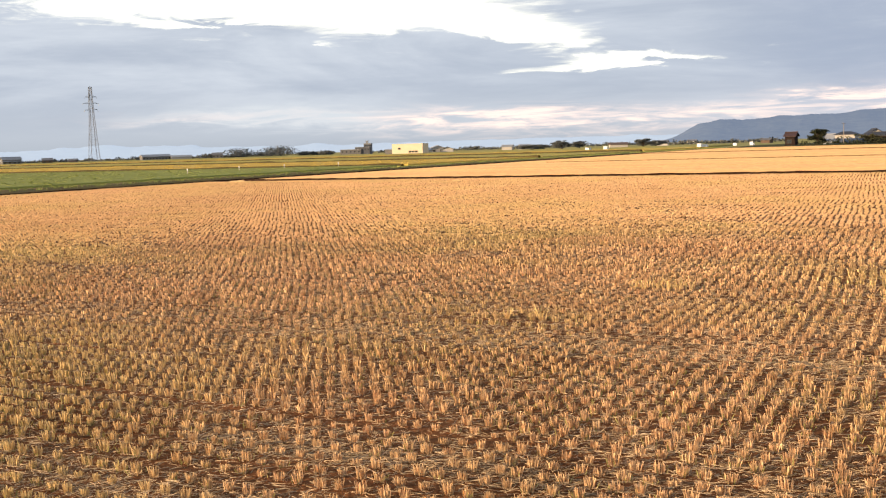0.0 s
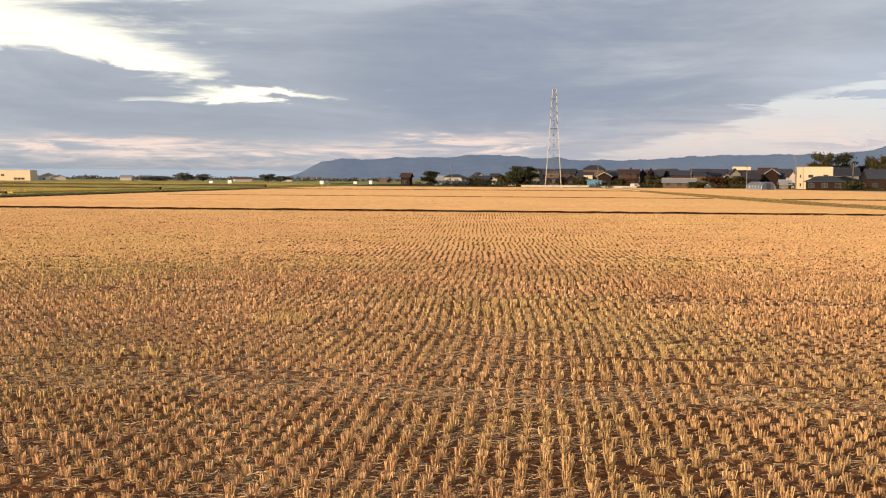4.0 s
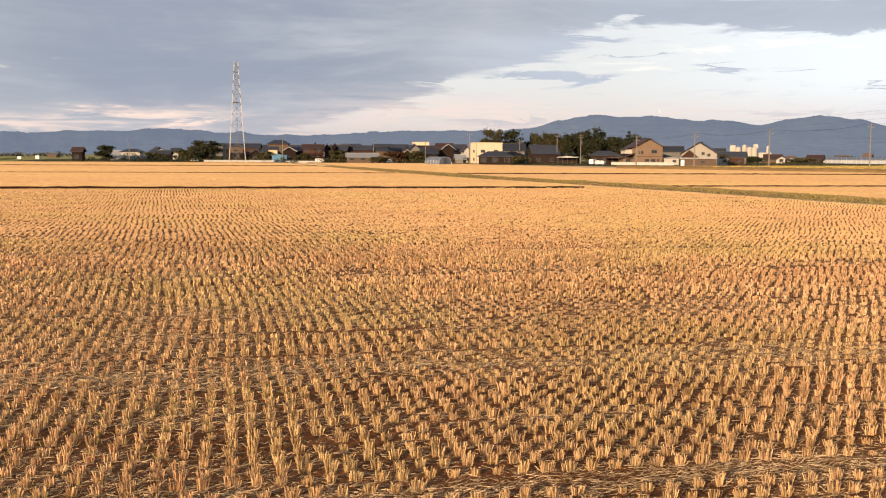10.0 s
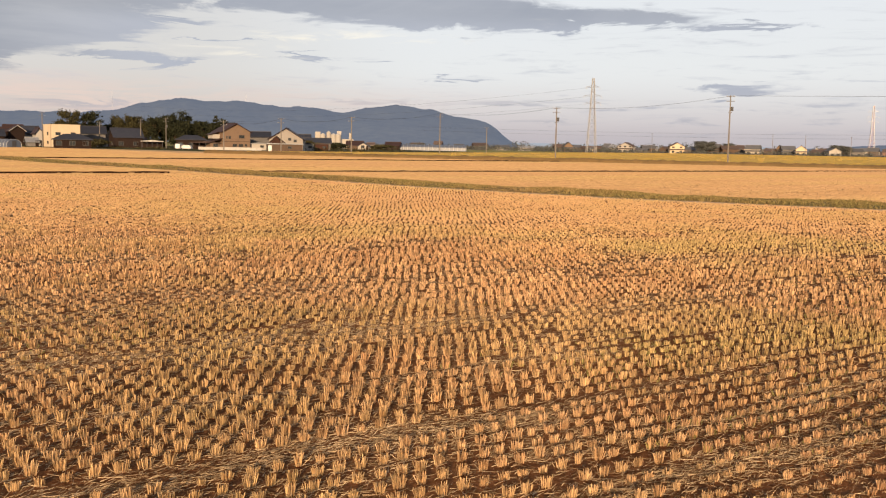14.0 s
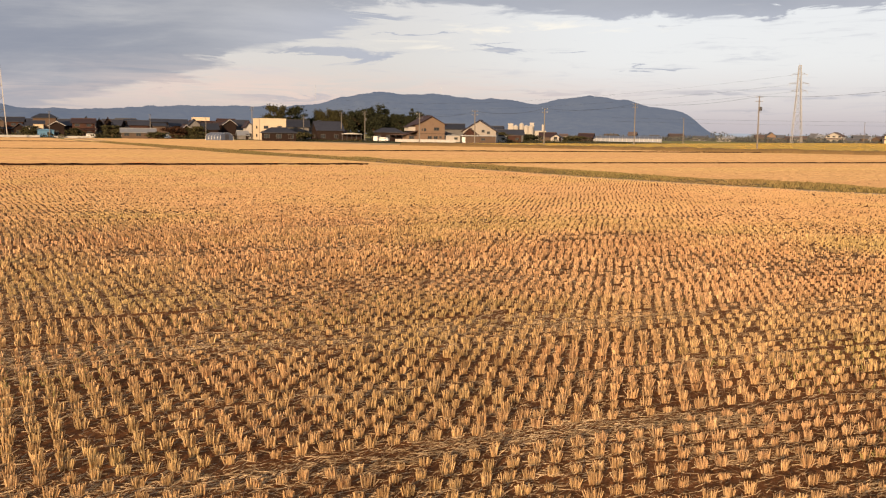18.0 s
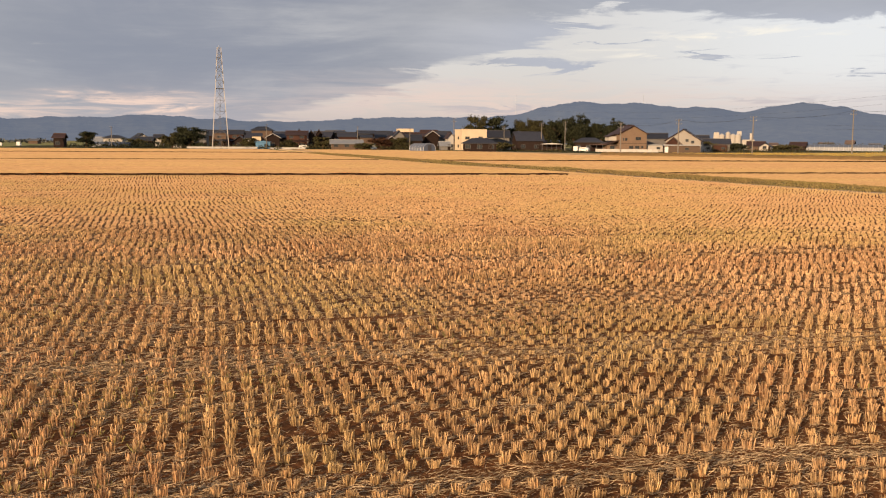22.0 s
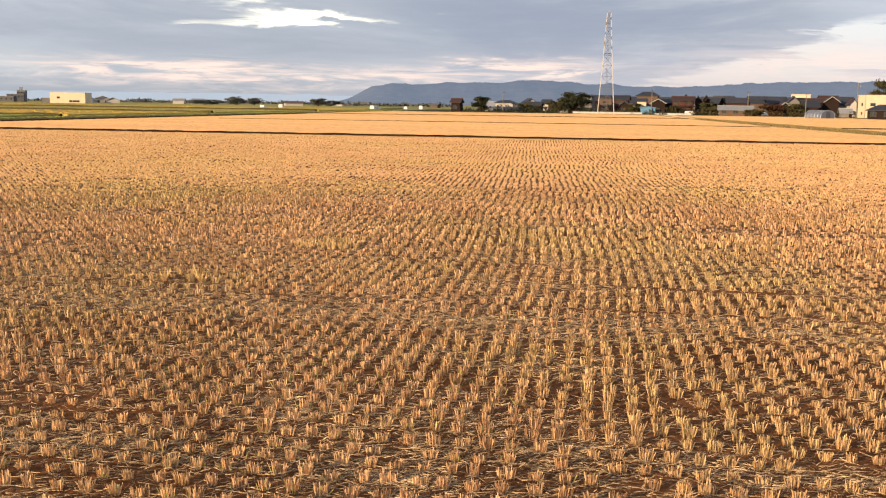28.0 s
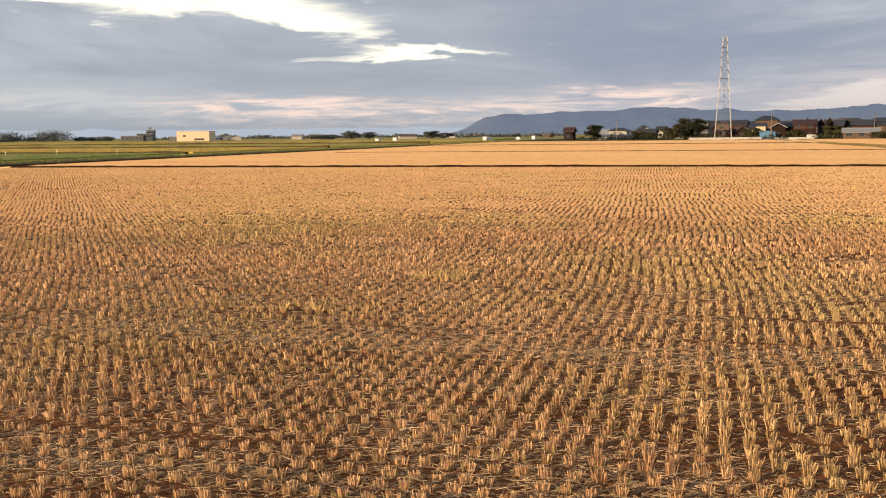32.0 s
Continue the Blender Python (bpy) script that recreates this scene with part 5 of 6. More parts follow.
# smaller houses and outbuildings between and behind those
BETWEEN = [(-6.2, 380, 0.7, -0.1, 0.12, "wall_grey", "sheet_grey", "x"), (-4.2, 398, 0.8, 0.1, 0.34, "wall_white", "tile_dark", "y"), (-1.9, 380, 0.9, 0.16, 0.42, "wall_tan", "tile_dark", "x"), (-2.2, 330, 0.5, -0.1, 0.1, "wall_white", "tile_dark", "y"),
           (1.7, 368, 0.8, 0.2, 0.5, "wall_white", "tile_dark", "x"), (1.9, 322, 0.45, -0.12, 0.1, "wall_tan", "tile_brown", "y"), (2.15, 330, 0.5, 0.28, 0.4, "wall_cream", "tile_dark", "x"), (3.9, 372, 0.9, 0.2, 0.46, "wall_grey", "tile_dark", "x"),
           (5.4, 372, 0.8, 0.26, 0.5, "wall_white", "tile_dark", "y"), (6.7, 330, 0.55, -0.1, 0.14, "wall_white", "tile_brown", "y"), (6.6, 388, 1.0, 0.36, 0.6, "wall_brown", "tile_dark", "x"), (9.05, 330, 0.6, -0.04, 0.22, "wall_tan", "tile_dark", "y"),
           (10.1, 372, 0.7, 0.3, 0.55, "wall_white", "tile_brown", "y"), (10.9, 366, 0.9, 0.3, 0.52, "wall_red", "tile_brown", "x"), (12.0, 372, 0.9, 0.34, 0.66, "wall_brown", "tile_brown", "x"), (12.9, 300, 0.5, -0.2, 0.0, "wall_grey", "sheet_grey", "x"),
           (13.55, 330, 0.5, 0.1, 0.36, "wall_tan", "tile_dark", "x"), (16.6, 330, 0.6, 0.0, 0.3, "wall_white", "tile_dark", "y"), (18.4, 310, 0.7, -0.12, 0.12, "wall_red", "tile_brown", "x"), (27.4, 345, 0.8, 0.2, 0.46, "wall_grey", "tile_dark", "x"),
           (3.5, 356, 1.0, 0.22, 0.5, "wall_brown", "tile_dark", "x"), (4.9, 352, 0.9, 0.2, 0.46, "wall_grey", "tile_dark", "x"), (5.95, 360, 1.0, 0.26, 0.54, "wall_brown", "tile_dark", "x"), (7.8, 366, 1.1, 0.26, 0.5, "wall_red", "tile_dark", "x"),
           (9.3, 360, 1.1, 0.3, 0.58, "wall_brown", "tile_dark", "x"), (9.75, 336, 0.7, 0.02, 0.3, "wall_brown", "tile_brown", "y"), (11.1, 340, 0.8, 0.1, 0.4, "wall_brown", "tile_dark", "x"), (12.75, 356, 0.9, 0.3, 0.6, "wall_grey", "tile_dark", "x"), (-0.1, 366, 1.0, 0.3, 0.56, "wall_brown", "tile_dark", "x"),
           (30.4, 420, 0.9, -0.08, 0.14, "wall_tan", "tile_brown", "x"), (30.9, 400, 0.6, -0.12, 0.06, "wall_white", "tile_dark", "y"), (32.6, 450, 0.8, -0.06, 0.12, "wall_brown", "tile_brown", "x")]
WORDS = {"wall_white": "white-walled", "wall_grey": "grey", "wall_tan": "tan", "wall_brown": "dark brown", "wall_red": "red-brown", "wall_cream": "cream"}
for i, (az, d, wd, e0, e1, wall, roof, along) in enumerate(BETWEEN):
    VILLAGE.append((az, d, wd, 6 + i % 3, e0, e1, wall, roof, along, (i * 31) % 34 - 17, "gable", 1, "small " + WORDS[wall] + " house crowded among the village roofs"))
for az, d, wd, dep, e0, e1, wall, roof, along, turn, style, storeys, label in VILLAGE:
    z0, z1 = rise(d, e0), rise(d, e1)
    house(az, d, deg(d, wd), dep, z0, max(0.3, z1 - z0), wall, roof, label, along, turn, style, storeys)
# ---------------------------------------------------------------- single buildings of the village
def two_storey_gable():
    """The peach house with its broad gable to the fields and a brown lean-to."""
    d = 300
    t = house(23.42, d, deg(d, 1.62), 9.5, rise(d, 0.55), rise(d, 0.98) - rise(d, 0.55), "wall_peach", "tile_brown", "two-storey peach house with a low brown gable roof", "y", 20, storeys=2, windows=False, door=False)
    w = deg(d, 1.62)
    for x, z, ww, hh in ((-2.4, 4.2, 0.8, 1.0), (-3.4, 4.2, 0.5, 0.9), (1.9, 4.5, 2.0, 1.1), (-0.6, 1.5, 1.5, 1.0), (1.6, 1.5, 1.5, 1.0), (3.4, 1.6, 0.8, 0.8)):
        window(t, x, z, ww, hh, -4.75)
    part("band", box(-w / 2 - 0.05, w / 2 + 0.05, -4.83, -4.7, 2.75, 2.95), "wall_tan", t)
    # eaves of the lower storey and the wing
    bm = box(-w / 2 - 4.0, -w / 2 - 0.02, -4.2, 3.0, -0.2, 2.4)
    wing = part("wing", bm, "wall_peach", t)
    bm = bmesh.new()
    prism(bm, [(-w / 2 - 4.8, 2.2), (-w / 2 + 0.0, 3.7), (-w / 2 + 0.0, 3.9), (-w / 2 - 4.8, 2.4)], -5.0, 3.6)
    part("wing_roof", bm, "tile_brown", t)
    window(t, -w / 2 - 2.2, 1.4, 1.7, 1.2, -4.2)
    bm = box(-w / 2 - 2.6, -w / 2 - 0.02, -2.0, 2.5, 3.75, 5.2)
    part("dormer", bm, "wall_white", t)
    bm = bmesh.new()
    prism(bm, [(-w / 2 - 3.2, 5.0), (-w / 2 + 0.2, 6.1), (-w / 2 + 0.2, 6.3), (-w / 2 - 3.2, 5.2)], -2.6, 3.0)
    part("dormer_roof", bm, "tile_brown", t)


two_storey_gable()


def white_gable_house():
    d = 286
    w = deg(d, 1.9)
    t = house(26.55, d, w, 9, rise(d, 0.2), rise(d, 0.78) - rise(d, 0.2), "wall_pale", "tile_brown", "white-gabled house with a broad brown roof", "y", -6, windows=False, door=False)
    for x, z in ((1.2, 3.9), (3.0, 3.4)):
        window(t, x, z, 1.0, 0.9, -4.5)
    bm = bmesh.new()
    prism(bm, [(-w / 2 - 0.5, 2.0), (-w / 2 + 2.6, 4.7), (-w / 2 + 5.4, 2.5), (-w / 2 + 5.4, 2.7), (-w / 2 + 2.6, 4.95), (-w / 2 - 0.5, 2.2)], -7.4, -4.0)
    part("porch_roof", bm, "tile_brown", t)
    bm = bmesh.new()
    prism(bm, [(-w / 2, -0.2), (-w / 2 + 5.0, -0.2), (-w / 2 + 5.0, 2.4), (-w / 2 + 2.6, 4.6), (-w / 2, 2.2)], -7.0, -4.55)
    part("porch", bm, "wall_red", t)


white_gable_house()


def garage():
    d = 238
    w = deg(d, 1.95)
    t = empty("garage", at(26.4, d, 0, 4), "low tan garage with a bright white door", "garage")
    part("wall", box(-w / 2, w / 2, -2.6, 2.6, -0.2, 2.3), "wall_tan", t)
    bm = bmesh.new()
    prism(bm, [(-w / 2 - 0.3, 2.3), (w / 2 + 0.3, 2.3), (w / 2 + 0.3, 2.5), (-w / 2 - 0.3, 2.62)], -3.0, 2.9)
    part("roof", bm, "sheet_grey", t)
    door = part("door", box(-w / 2 + 0.05, -w / 2 + 1.0, -2.68, -2.58, 0, 2.0), "paint_white", t, "white panel door")
    part("handle", box(-w / 2 + 0.85, -w / 2 + 0.93, -2.72, -2.68, 0.9, 1.05), "dark_metal", door)
    window(t, 1.2, 1.45, 1.1, 0.7, -2.6)


garage()


def feather_of_cream():
    """Windows and the stair tower of the cream building."""
    t = next(o for o in bpy.data.objects if o.get("label", "").startswith("cream flat-roofed"))
    w = deg(296, 1.5)
    side = Matrix.Rotation(radians(-90), 4, "Z")
    for z in (1.6, 4.3):
        for x in (-2.4, -0.4):
            window(t, x, z, 0.7, 1.1, -w / 2, turn=side)
    part("annex", box(w / 2 + 0.01, w / 2 + 4.4, -3.5, 3.0, -0.2, 3.6), "wall_grey", t)
    part("annex_roof", box(w / 2 + 0.01, w / 2 + 4.7, -3.8, 3.3, 3.603, 3.8), "trim_white", t)


feather_of_cream()


def greenhouse(az, d, w, length, h, turn, label, hoops=6):
    w, length, h = w * PLAN, length * PLAN, h * PLAN
    t = empty("greenhouse", at(az, d, 0, turn), label, "greenhouse", "greenhouses")
    bm = bmesh.new()
    n = 10
    rings = []
    for y in (-length / 2, length / 2):
        rings.append([bm.verts.new((-w / 2 * math.cos(math.pi * i / n), y, h * (0.35 + 0.65 * math.sin(math.pi * i / n)) if 0 < i < n else 0.0)) for i in range(n + 1)])
    for i in range(n):
        bm.faces.new((rings[0][i], rings[1][i], rings[1][i + 1], rings[0][i + 1]))
    bm.faces.new(rings[0])
    bm.faces.new(rings[1][::-1])
    bmesh.ops.recalc_face_normals(bm, faces=bm.faces)
    part("film", bm, "film", t)
    for k in range(hoops):
        y = -length / 2 + length * k / (hoops - 1)
        bm = bmesh.new()
        pts = [(-(w / 2 + 0.03) * math.cos(math.pi * i / n), y, (h + 0.03) * (0.35 + 0.65 * math.sin(math.pi * i / n)) if 0 < i < n else 0.0) for i in range(n + 1)]
        for p, q in zip(pts, pts[1:]):
            add_bar(bm, p, q, 0.05, n=4)
        part("hoop", bm, "steel", t)
    part("door", box(-0.7, 0.7, -length / 2 - 0.06, -length / 2 - 0.02, 0, 1.9), "dark_metal", t)


greenhouse(11.64, 262, 4.2, 6, 2.0, 38, "small arched greenhouse of pale film")
greenhouse(-5.6, 345, 7.0, 12, 1.7, 70, "low pale greenhouse beside the hedge", 7)
for k in range(3):
    greenhouse(33.2 + k * 1.45, 452 - k * 6, 6.0, 11.3, 2.6, 88, "long arched greenhouse of bluish film beyond the rice", 7)


def silo_plant():
    d = 520
    t = empty("grain_plant", at(29.3, d), "cream grain drying plant with round silos", "grain silos")
    u = deg(d, 1.0)
    for x, r, h in ((-0.15, 1.7, rise(d, 0.5)), (0.12, 1.7, rise(d, 0.5)), (-0.42, 1.4, rise(d, 0.62)), (-0.75, 1.6, rise(d, 0.5))):
        bm = bmesh.new()
        add_bar(bm, (x * u, 0, -0.2), (x * u, 0, h), r, r, 20)
        s = part("silo", bm, "wall_white", t)
        bm = bmesh.new()
        add_bar(bm, (x * u, 0, h + 0.003), (x * u, 0, h + 0.9), r * 1.04, 0.3, 20)
        part("cap", bm, "trim_white", s)
    for x0, x1, h in ((-1.2, -0.9, 0.66), (0.05, 0.3, 0.72), (-0.9, -0.1, 0.36), (0.3, 1.0, 0.26), (0.75, 0.85, 0.62)):
        part("tower" if x1 - x0 < 0.4 else "hall", box(x0 * u, x1 * u, 2.5, 8, -0.2, rise(d, h)), "wall_white", t)
    bm = bmesh.new()
    for i in range(4):
        add_box(bm, (0.36 + i * 0.15) * u, (0.45 + i * 0.15) * u, 2.35, 2.6, 1.2, 2.6)
    part("opening", bm, "dark_metal", t)


silo_plant()


def long_shed(az, d, w, dep, h, wall, roof, label, open_front=False, turn=0.0, name="shed"):
    w, h = w * PLAN, h * PLAN
    t = empty(name, at(az, d, 0, turn), label, "shed")
    if open_front:
        for i in range(5):
            x = -w / 2 + 0.1 + (w - 0.2) * i / 4
            part("post", box(x - 0.06, x + 0.06, -dep / 2, -dep / 2 + 0.12, -0.2, h), "dark_metal", t)
        part("wall", box(-w / 2, w / 2, dep / 2 - 0.1, dep / 2, -0.2, h), wall, t)
    else:
        part("wall", box(-w / 2, w / 2, -dep / 2, dep / 2, -0.2, h), wall, t)
        window(t, w * 0.2, h * 0.6, 1.2, 0.8, -dep / 2)
    bm = bmesh.new()
    prism(bm, [(-w / 2 - 0.4, h), (w / 2 + 0.4, h), (w / 2 + 0.4, h + 0.12), (0, h + 0.5), (-w / 2 - 0.4, h + 0.12)], -dep / 2 - 0.4, dep / 2 + 0.3)
    part("roof", bm, roof, t)


long_shed(19.1, 288, 5.6, 4, 2.0, "wall_brown", "trim_white", "open carport with a white roof", True, name="carport")
long_shed(2.5, 308, 4.4, 3.6, 2.0, "sheet_blue", "sheet_blue", "small shed covered with bright blue sheeting")
long_shed(22.0, 296, 7.5, 4, 1.9, "wall_brown", "tile_brown", "low dark brown lean-to beside the peach house", True)
long_shed(24.95, 292, 4.2, 3, 1.9, "wall_white", "sheet_grey", "small white storage shed by the wall")
long_shed(27.7, 300, 3.6, 3, 2.0, "wall_white", "tile_dark", "small white outbuilding with a dark roof")
long_shed(28.5, 310, 4.0, 4, 2.0, "wall_red", "tile_brown", "small red-brown outbuilding with a tiled roof")


def boundary_wall(az0, az1, d, h, label, panels):
    """A low wall of panels along the village edge."""
    t = empty("boundary_wall", at((az0 + az1) / 2, d), label, "wall")
    w = deg(d, az1 - az0)
    for i in range(panels):
        x0, x1 = -w / 2 + w * i / panels, -w / 2 + w * (i + 1) / panels
        part("panel", box(x0 + 0.04, x1 - 0.04, -0.08, 0.08, -0.1, h), "trim_white", t)
        part("post", box(x0 - 0.04, x0 + 0.04, -0.1, 0.1, -0.1, h + 0.08), "concrete", t)


boundary_wall(21.6, 25.1, 276, 1.0, "low white-painted wall before the peach house", 12)
boundary_wall(-1.7, 2.2, 298, 0.75, "low white railing along the road below the tower", 16)
boundary_wall(2.9, 4.9, 299, 0.6, "low white railing along the village road", 8)


def small_car(az, d, turn, paint, label, van=True):
    t = empty("parked_car", at(az, d, 0.0, turn), label, "car", "parked cars")
    bm = bmesh.new()
    h = 1.75 if van else 1.4
    prism(bm, [(-1.65, 0.3), (1.65, 0.3), (1.65, 0.95), (1.4, 1.0 if not van else 1.2), (1.05, h), (-1.5, h), (-1.65, 1.1)], -0.72, 0.72)
    body = part("body", bm, paint, t)
    for x in (-1.05, 1.05):
        for y in (-0.68, 0.6):
            bm = bmesh.new()
            add_bar(bm, (x, y - 0.06, 0.28), (x, y + 0.1, 0.28), 0.28, 0.28, 14)
            wheel = part("wheel", bm, "rubber", t)
            bm = bmesh.new()
            add_bar(bm, (x, y - 0.075, 0.28), (x, y - 0.055, 0.28), 0.16, 0.16, 10)
            part("rim", bm, "steel", wheel)
    for x0, x1 in ((-1.35, -0.5), (-0.4, 0.35), (0.42, 0.95)):
        part("side_window", box(x0, x1, -0.735, -0.715, 1.05, h - 0.2), "glass", body)


small_car(20.55, 284, 70, "paint_white", "white parked van beside the trees")
small_car(20.95, 284, -20, "paint_white", "white parked car beside the low wall", False)
small_car(-13.2, 322, 80, "paint_white", "white van parked on the farm road")
small_car(-12.9, 324, 75, "paint_white", "white car parked on the farm road", False)
small_car(-11.3, 366, 85, "paint_white", "white car parked on the far farm road", False)
small_car(-10.4, 372, 82, "paint_white", "white van parked on the far farm road")
small_car(-19.4, 336, 70, "paint_white", "white car parked at the field's edge", False)
small_car(-18.4, 330, 80, "paint_white", "white van parked at the field's edge")
small_car(4.8, 306, 0, "paint_white", "white car parked on the village road", False)
small_car(8.7, 292, 0, "paint_white", "white car by the low barn", False)


# ---------------------------------------------------------------- trees and hedges
def leaf_cloud(blobs, count, size, seed, loose=1.35):
    """Small leaf faces in lumps: blobs of (x, y, z, rx, ry, rz)."""
    g = np.random.default_rng(seed)
    vol = np.array([b[3] * b[4] * b[5] for b in blobs])
    pick = g.choice(len(blobs), count, p=vol / vol.sum())
    b = np.array(blobs)[pick]
    u = g.normal(0, 1, (count, 3))
    u /= np.linalg.norm(u, axis=1, keepdims=True)
    u *= (g.random(count) ** 0.55)[:, None] * g.choice([0.8, 1.0, 1.0, loose], count)[:, None]
    c = b[:, :3] + u * b[:, 3:]
    a = g.normal(0, 1, (count, 3))
    a /= np.linalg.norm(a, axis=1, keepdims=True)
    o = np.cross(a, g.normal(0, 1, (count, 3)))
    o /= np.linalg.norm(o, axis=1, keepdims=True)
    s = size * g.uniform(0.6, 1.3, count)[:, None]
    v = np.stack([c - a * s, c + o * s * 0.6, c + a * s, c - o * s * 0.6], 1)
    return v.reshape(-1, 3), np.arange(count * 4).reshape(-1, 4)


def mesh_of(name, v, f, mat, parent):
    me = bpy.data.meshes.new(name)
    me.from_pydata(v.tolist(), [], f.tolist())
    return link_mesh(name, me, mat, parent)


def tree(az, d, h, w, label, seed, leaves="leaf", trunk=0.3, kind="round"):
    """A tapered trunk that forks into limbs, each limb's end carrying small loose clumps of leaves with sky between them."""
    t = empty("tree", at(az, d, 0, seed * 37 % 360), label, "tree", "trees")
    g = random.Random(seed)
    bm = bmesh.new()
    blobs = []
    lean = g.uniform(-0.05, 0.05) * h
    if kind == "conifer":
        add_bar(bm, (0, 0, -0.2), (lean * 0.3, 0, h * 0.94), 0.04 * w + 0.1, 0.03, 8)
        for k in range(9):
            r = w / 2 * (1 - k / 9.5)
            for i in range(5):
                a = i * 1.256 + k * 0.7 + g.uniform(-0.3, 0.3)
                q = g.uniform(0.35, 0.95) * r
                blobs.append((math.cos(a) * q, math.sin(a) * q, h * (0.14 + 0.8 * k / 8) + g.uniform(-0.03, 0.03) * h, r * 0.42 + 0.1, r * 0.42 + 0.1, h * 0.05))
    else:
        fork = h * g.uniform(0.3, 0.42)
        add_bar(bm, (0, 0, -0.2), (lean * 0.4, 0, fork), 0.045 * w + 0.1, 0.032 * w + 0.05, 8)
        add_bar(bm, (lean * 0.4, 0, fork), (lean, 0, h * 0.8), 0.032 * w + 0.05, 0.03, 6)
        for i in range(9):
            a = i * 2.4 + g.uniform(-0.4, 0.4)
            up = g.uniform(0.42, 0.9)
            reach = w * 0.46 * math.sqrt(max(0.08, 1 - ((up - 0.56) / 0.46) ** 2)) * g.uniform(0.7, 1.08)
            tip = Vector((lean + math.cos(a) * reach, math.sin(a) * reach, h * up))
            foot = Vector((lean * 0.6, 0, h * max(0.3, up - 0.28)))
            add_bar(bm, foot, tip, 0.018 * w + 0.03, 0.02, 5)
            for k in range(5):
                p = foot.lerp(tip, g.uniform(0.5, 1.06))
                r = w * g.uniform(0.11, 0.19)
                blobs.append((p.x + g.uniform(-0.08, 0.08) * w, p.y + g.uniform(-0.08, 0.08) * w, p.z + g.uniform(-0.03, 0.07) * h, r, r, min(r, h * 0.1) * g.uniform(0.75, 1.1)))
        for i in range(4):
            r = w * g.uniform(0.1, 0.15)
            blobs.append((lean + w * g.uniform(-0.16, 0.16), w * g.uniform(-0.16, 0.16), h * g.uniform(0.78, 0.93), r, r, h * 0.07))
        for i in range(12):
            a, q = g.uniform(0, math.tau), g.uniform(0.1, 0.4) * w
            blobs.append((math.cos(a) * q, math.sin(a) * q, h * g.uniform(trunk * 0.4, 0.6), w * 0.17, w * 0.17, h * 0.1))
    part("trunk", bm, "bark", t)
    v, f = leaf_cloud(blobs, int(2000 + 52 * h * w), 0.15 + 0.013 * w, seed)
    mesh_of("crown", v, f, leaves, t)
    return t


TREES = [  # az, distance, top el, width in degrees, leaves, label
    (-7.0, 332, 0.38, 0.85, "leaf", "dark round tree beside the barn", "round"), (-1.55, 312, 0.66, 1.35, "leaf", "broad dark tree before the grey building", "round"),
    (-2.5, 318, 0.32, 0.9, "leaf_olive", "olive-green shrub-like tree by the houses", "round"), (-4.5, 345, 0.05, 0.8, "leaf_olive", "low bushy tree by the houses", "round"),
    (14.85, 322, 1.42, 1.1, "leaf_olive", "tall feathery tree behind the cream building", "round"), (15.5, 326, 1.25, 1.7, "leaf", "broad dark tree behind the cream building", "round"),
    (16.95, 335, 0.62, 0.7, "leaf_olive", "small pointed tree between the houses", "conifer"), (17.7, 332, 1.32, 0.9, "leaf_olive", "thin olive tree behind the brown house", "round"),
    (18.55, 334, 1.28, 1.3, "leaf_olive", "olive-brown tree with an open crown", "round"), (19.3, 330, 1.2, 0.9, "leaf", "tall dark tree in the grove", "round"),
    (20.35, 330, 1.52, 1.5, "leaf", "tallest dark tree of the grove", "round"), (21.0, 335, 1.3, 0.8, "leaf", "tall dark tree in the grove", "round"),
    (21.9, 330, 1.0, 1.1, "leaf", "dark tree in the grove", "round"), (22.55, 332, 1.28, 0.9, "leaf", "dark pointed tree beside the peach house", "conifer"), (22.9, 336, 1.15, 1.0, "leaf", "dark tree beside the peach house", "round"),
    (5.9, 310, 0.2, 0.9, "leaf_olive", "shrub before the dark house", "round"), (3.95, 312, 0.05, 0.7, "leaf_olive", "garden shrub by the road", "round"),
    (9.2, 318, 0.18, 1.0, "leaf_red", "reddish autumn shrub beside the barn", "round"), (10.3, 320, 0.2, 1.1, "leaf_olive", "olive garden tree between the houses", "round"),
    (8.2, 286, -0.12, 0.8, "leaf_olive", "low shrub before the tan barn", "round"), (1.75, 312, 0.12, 0.7, "leaf_olive", "garden shrub under the tower", "round"),
    (16.3, 290, 0.0, 0.8, "leaf_olive", "garden shrub beside the dark shed", "round"), (27.9, 318, 0.1, 0.7, "leaf_olive", "garden tree behind the outbuilding", "round"),
    (31.8, 420, 0.0, 1.4, "leaf_olive", "low trees beyond the rice", "round"), (29.2, 400, 0.05, 1.2, "leaf", "low trees before the grain plant", "round"),
    (-16.3, 620, 0.22, 0.8, "leaf", "lone dark tree far across the fields", "round"), (-15.6, 640, 0.1, 0.9, "leaf", "low dark trees far across the fields", "round"),
    (-20.9, 600, 0.26, 0.8, "leaf", "dark clump of trees far across the fields", "round"), (-19.9, 610, 0.2, 0.6, "leaf", "dark clump of trees far across the fields", "round"), (-22.6, 640, 0.05, 1.4, "leaf", "low dark trees far across the fields", "round"),
    (50.3, 560, 0.55, 1.0, "leaf", "dark tree among distant houses", "round"), (51.4, 570, 0.4, 0.8, "leaf", "dark tree among distant houses", "round"), (57.4, 560, 0.4, 0.9, "leaf_olive", "tree among distant houses", "round"),
]
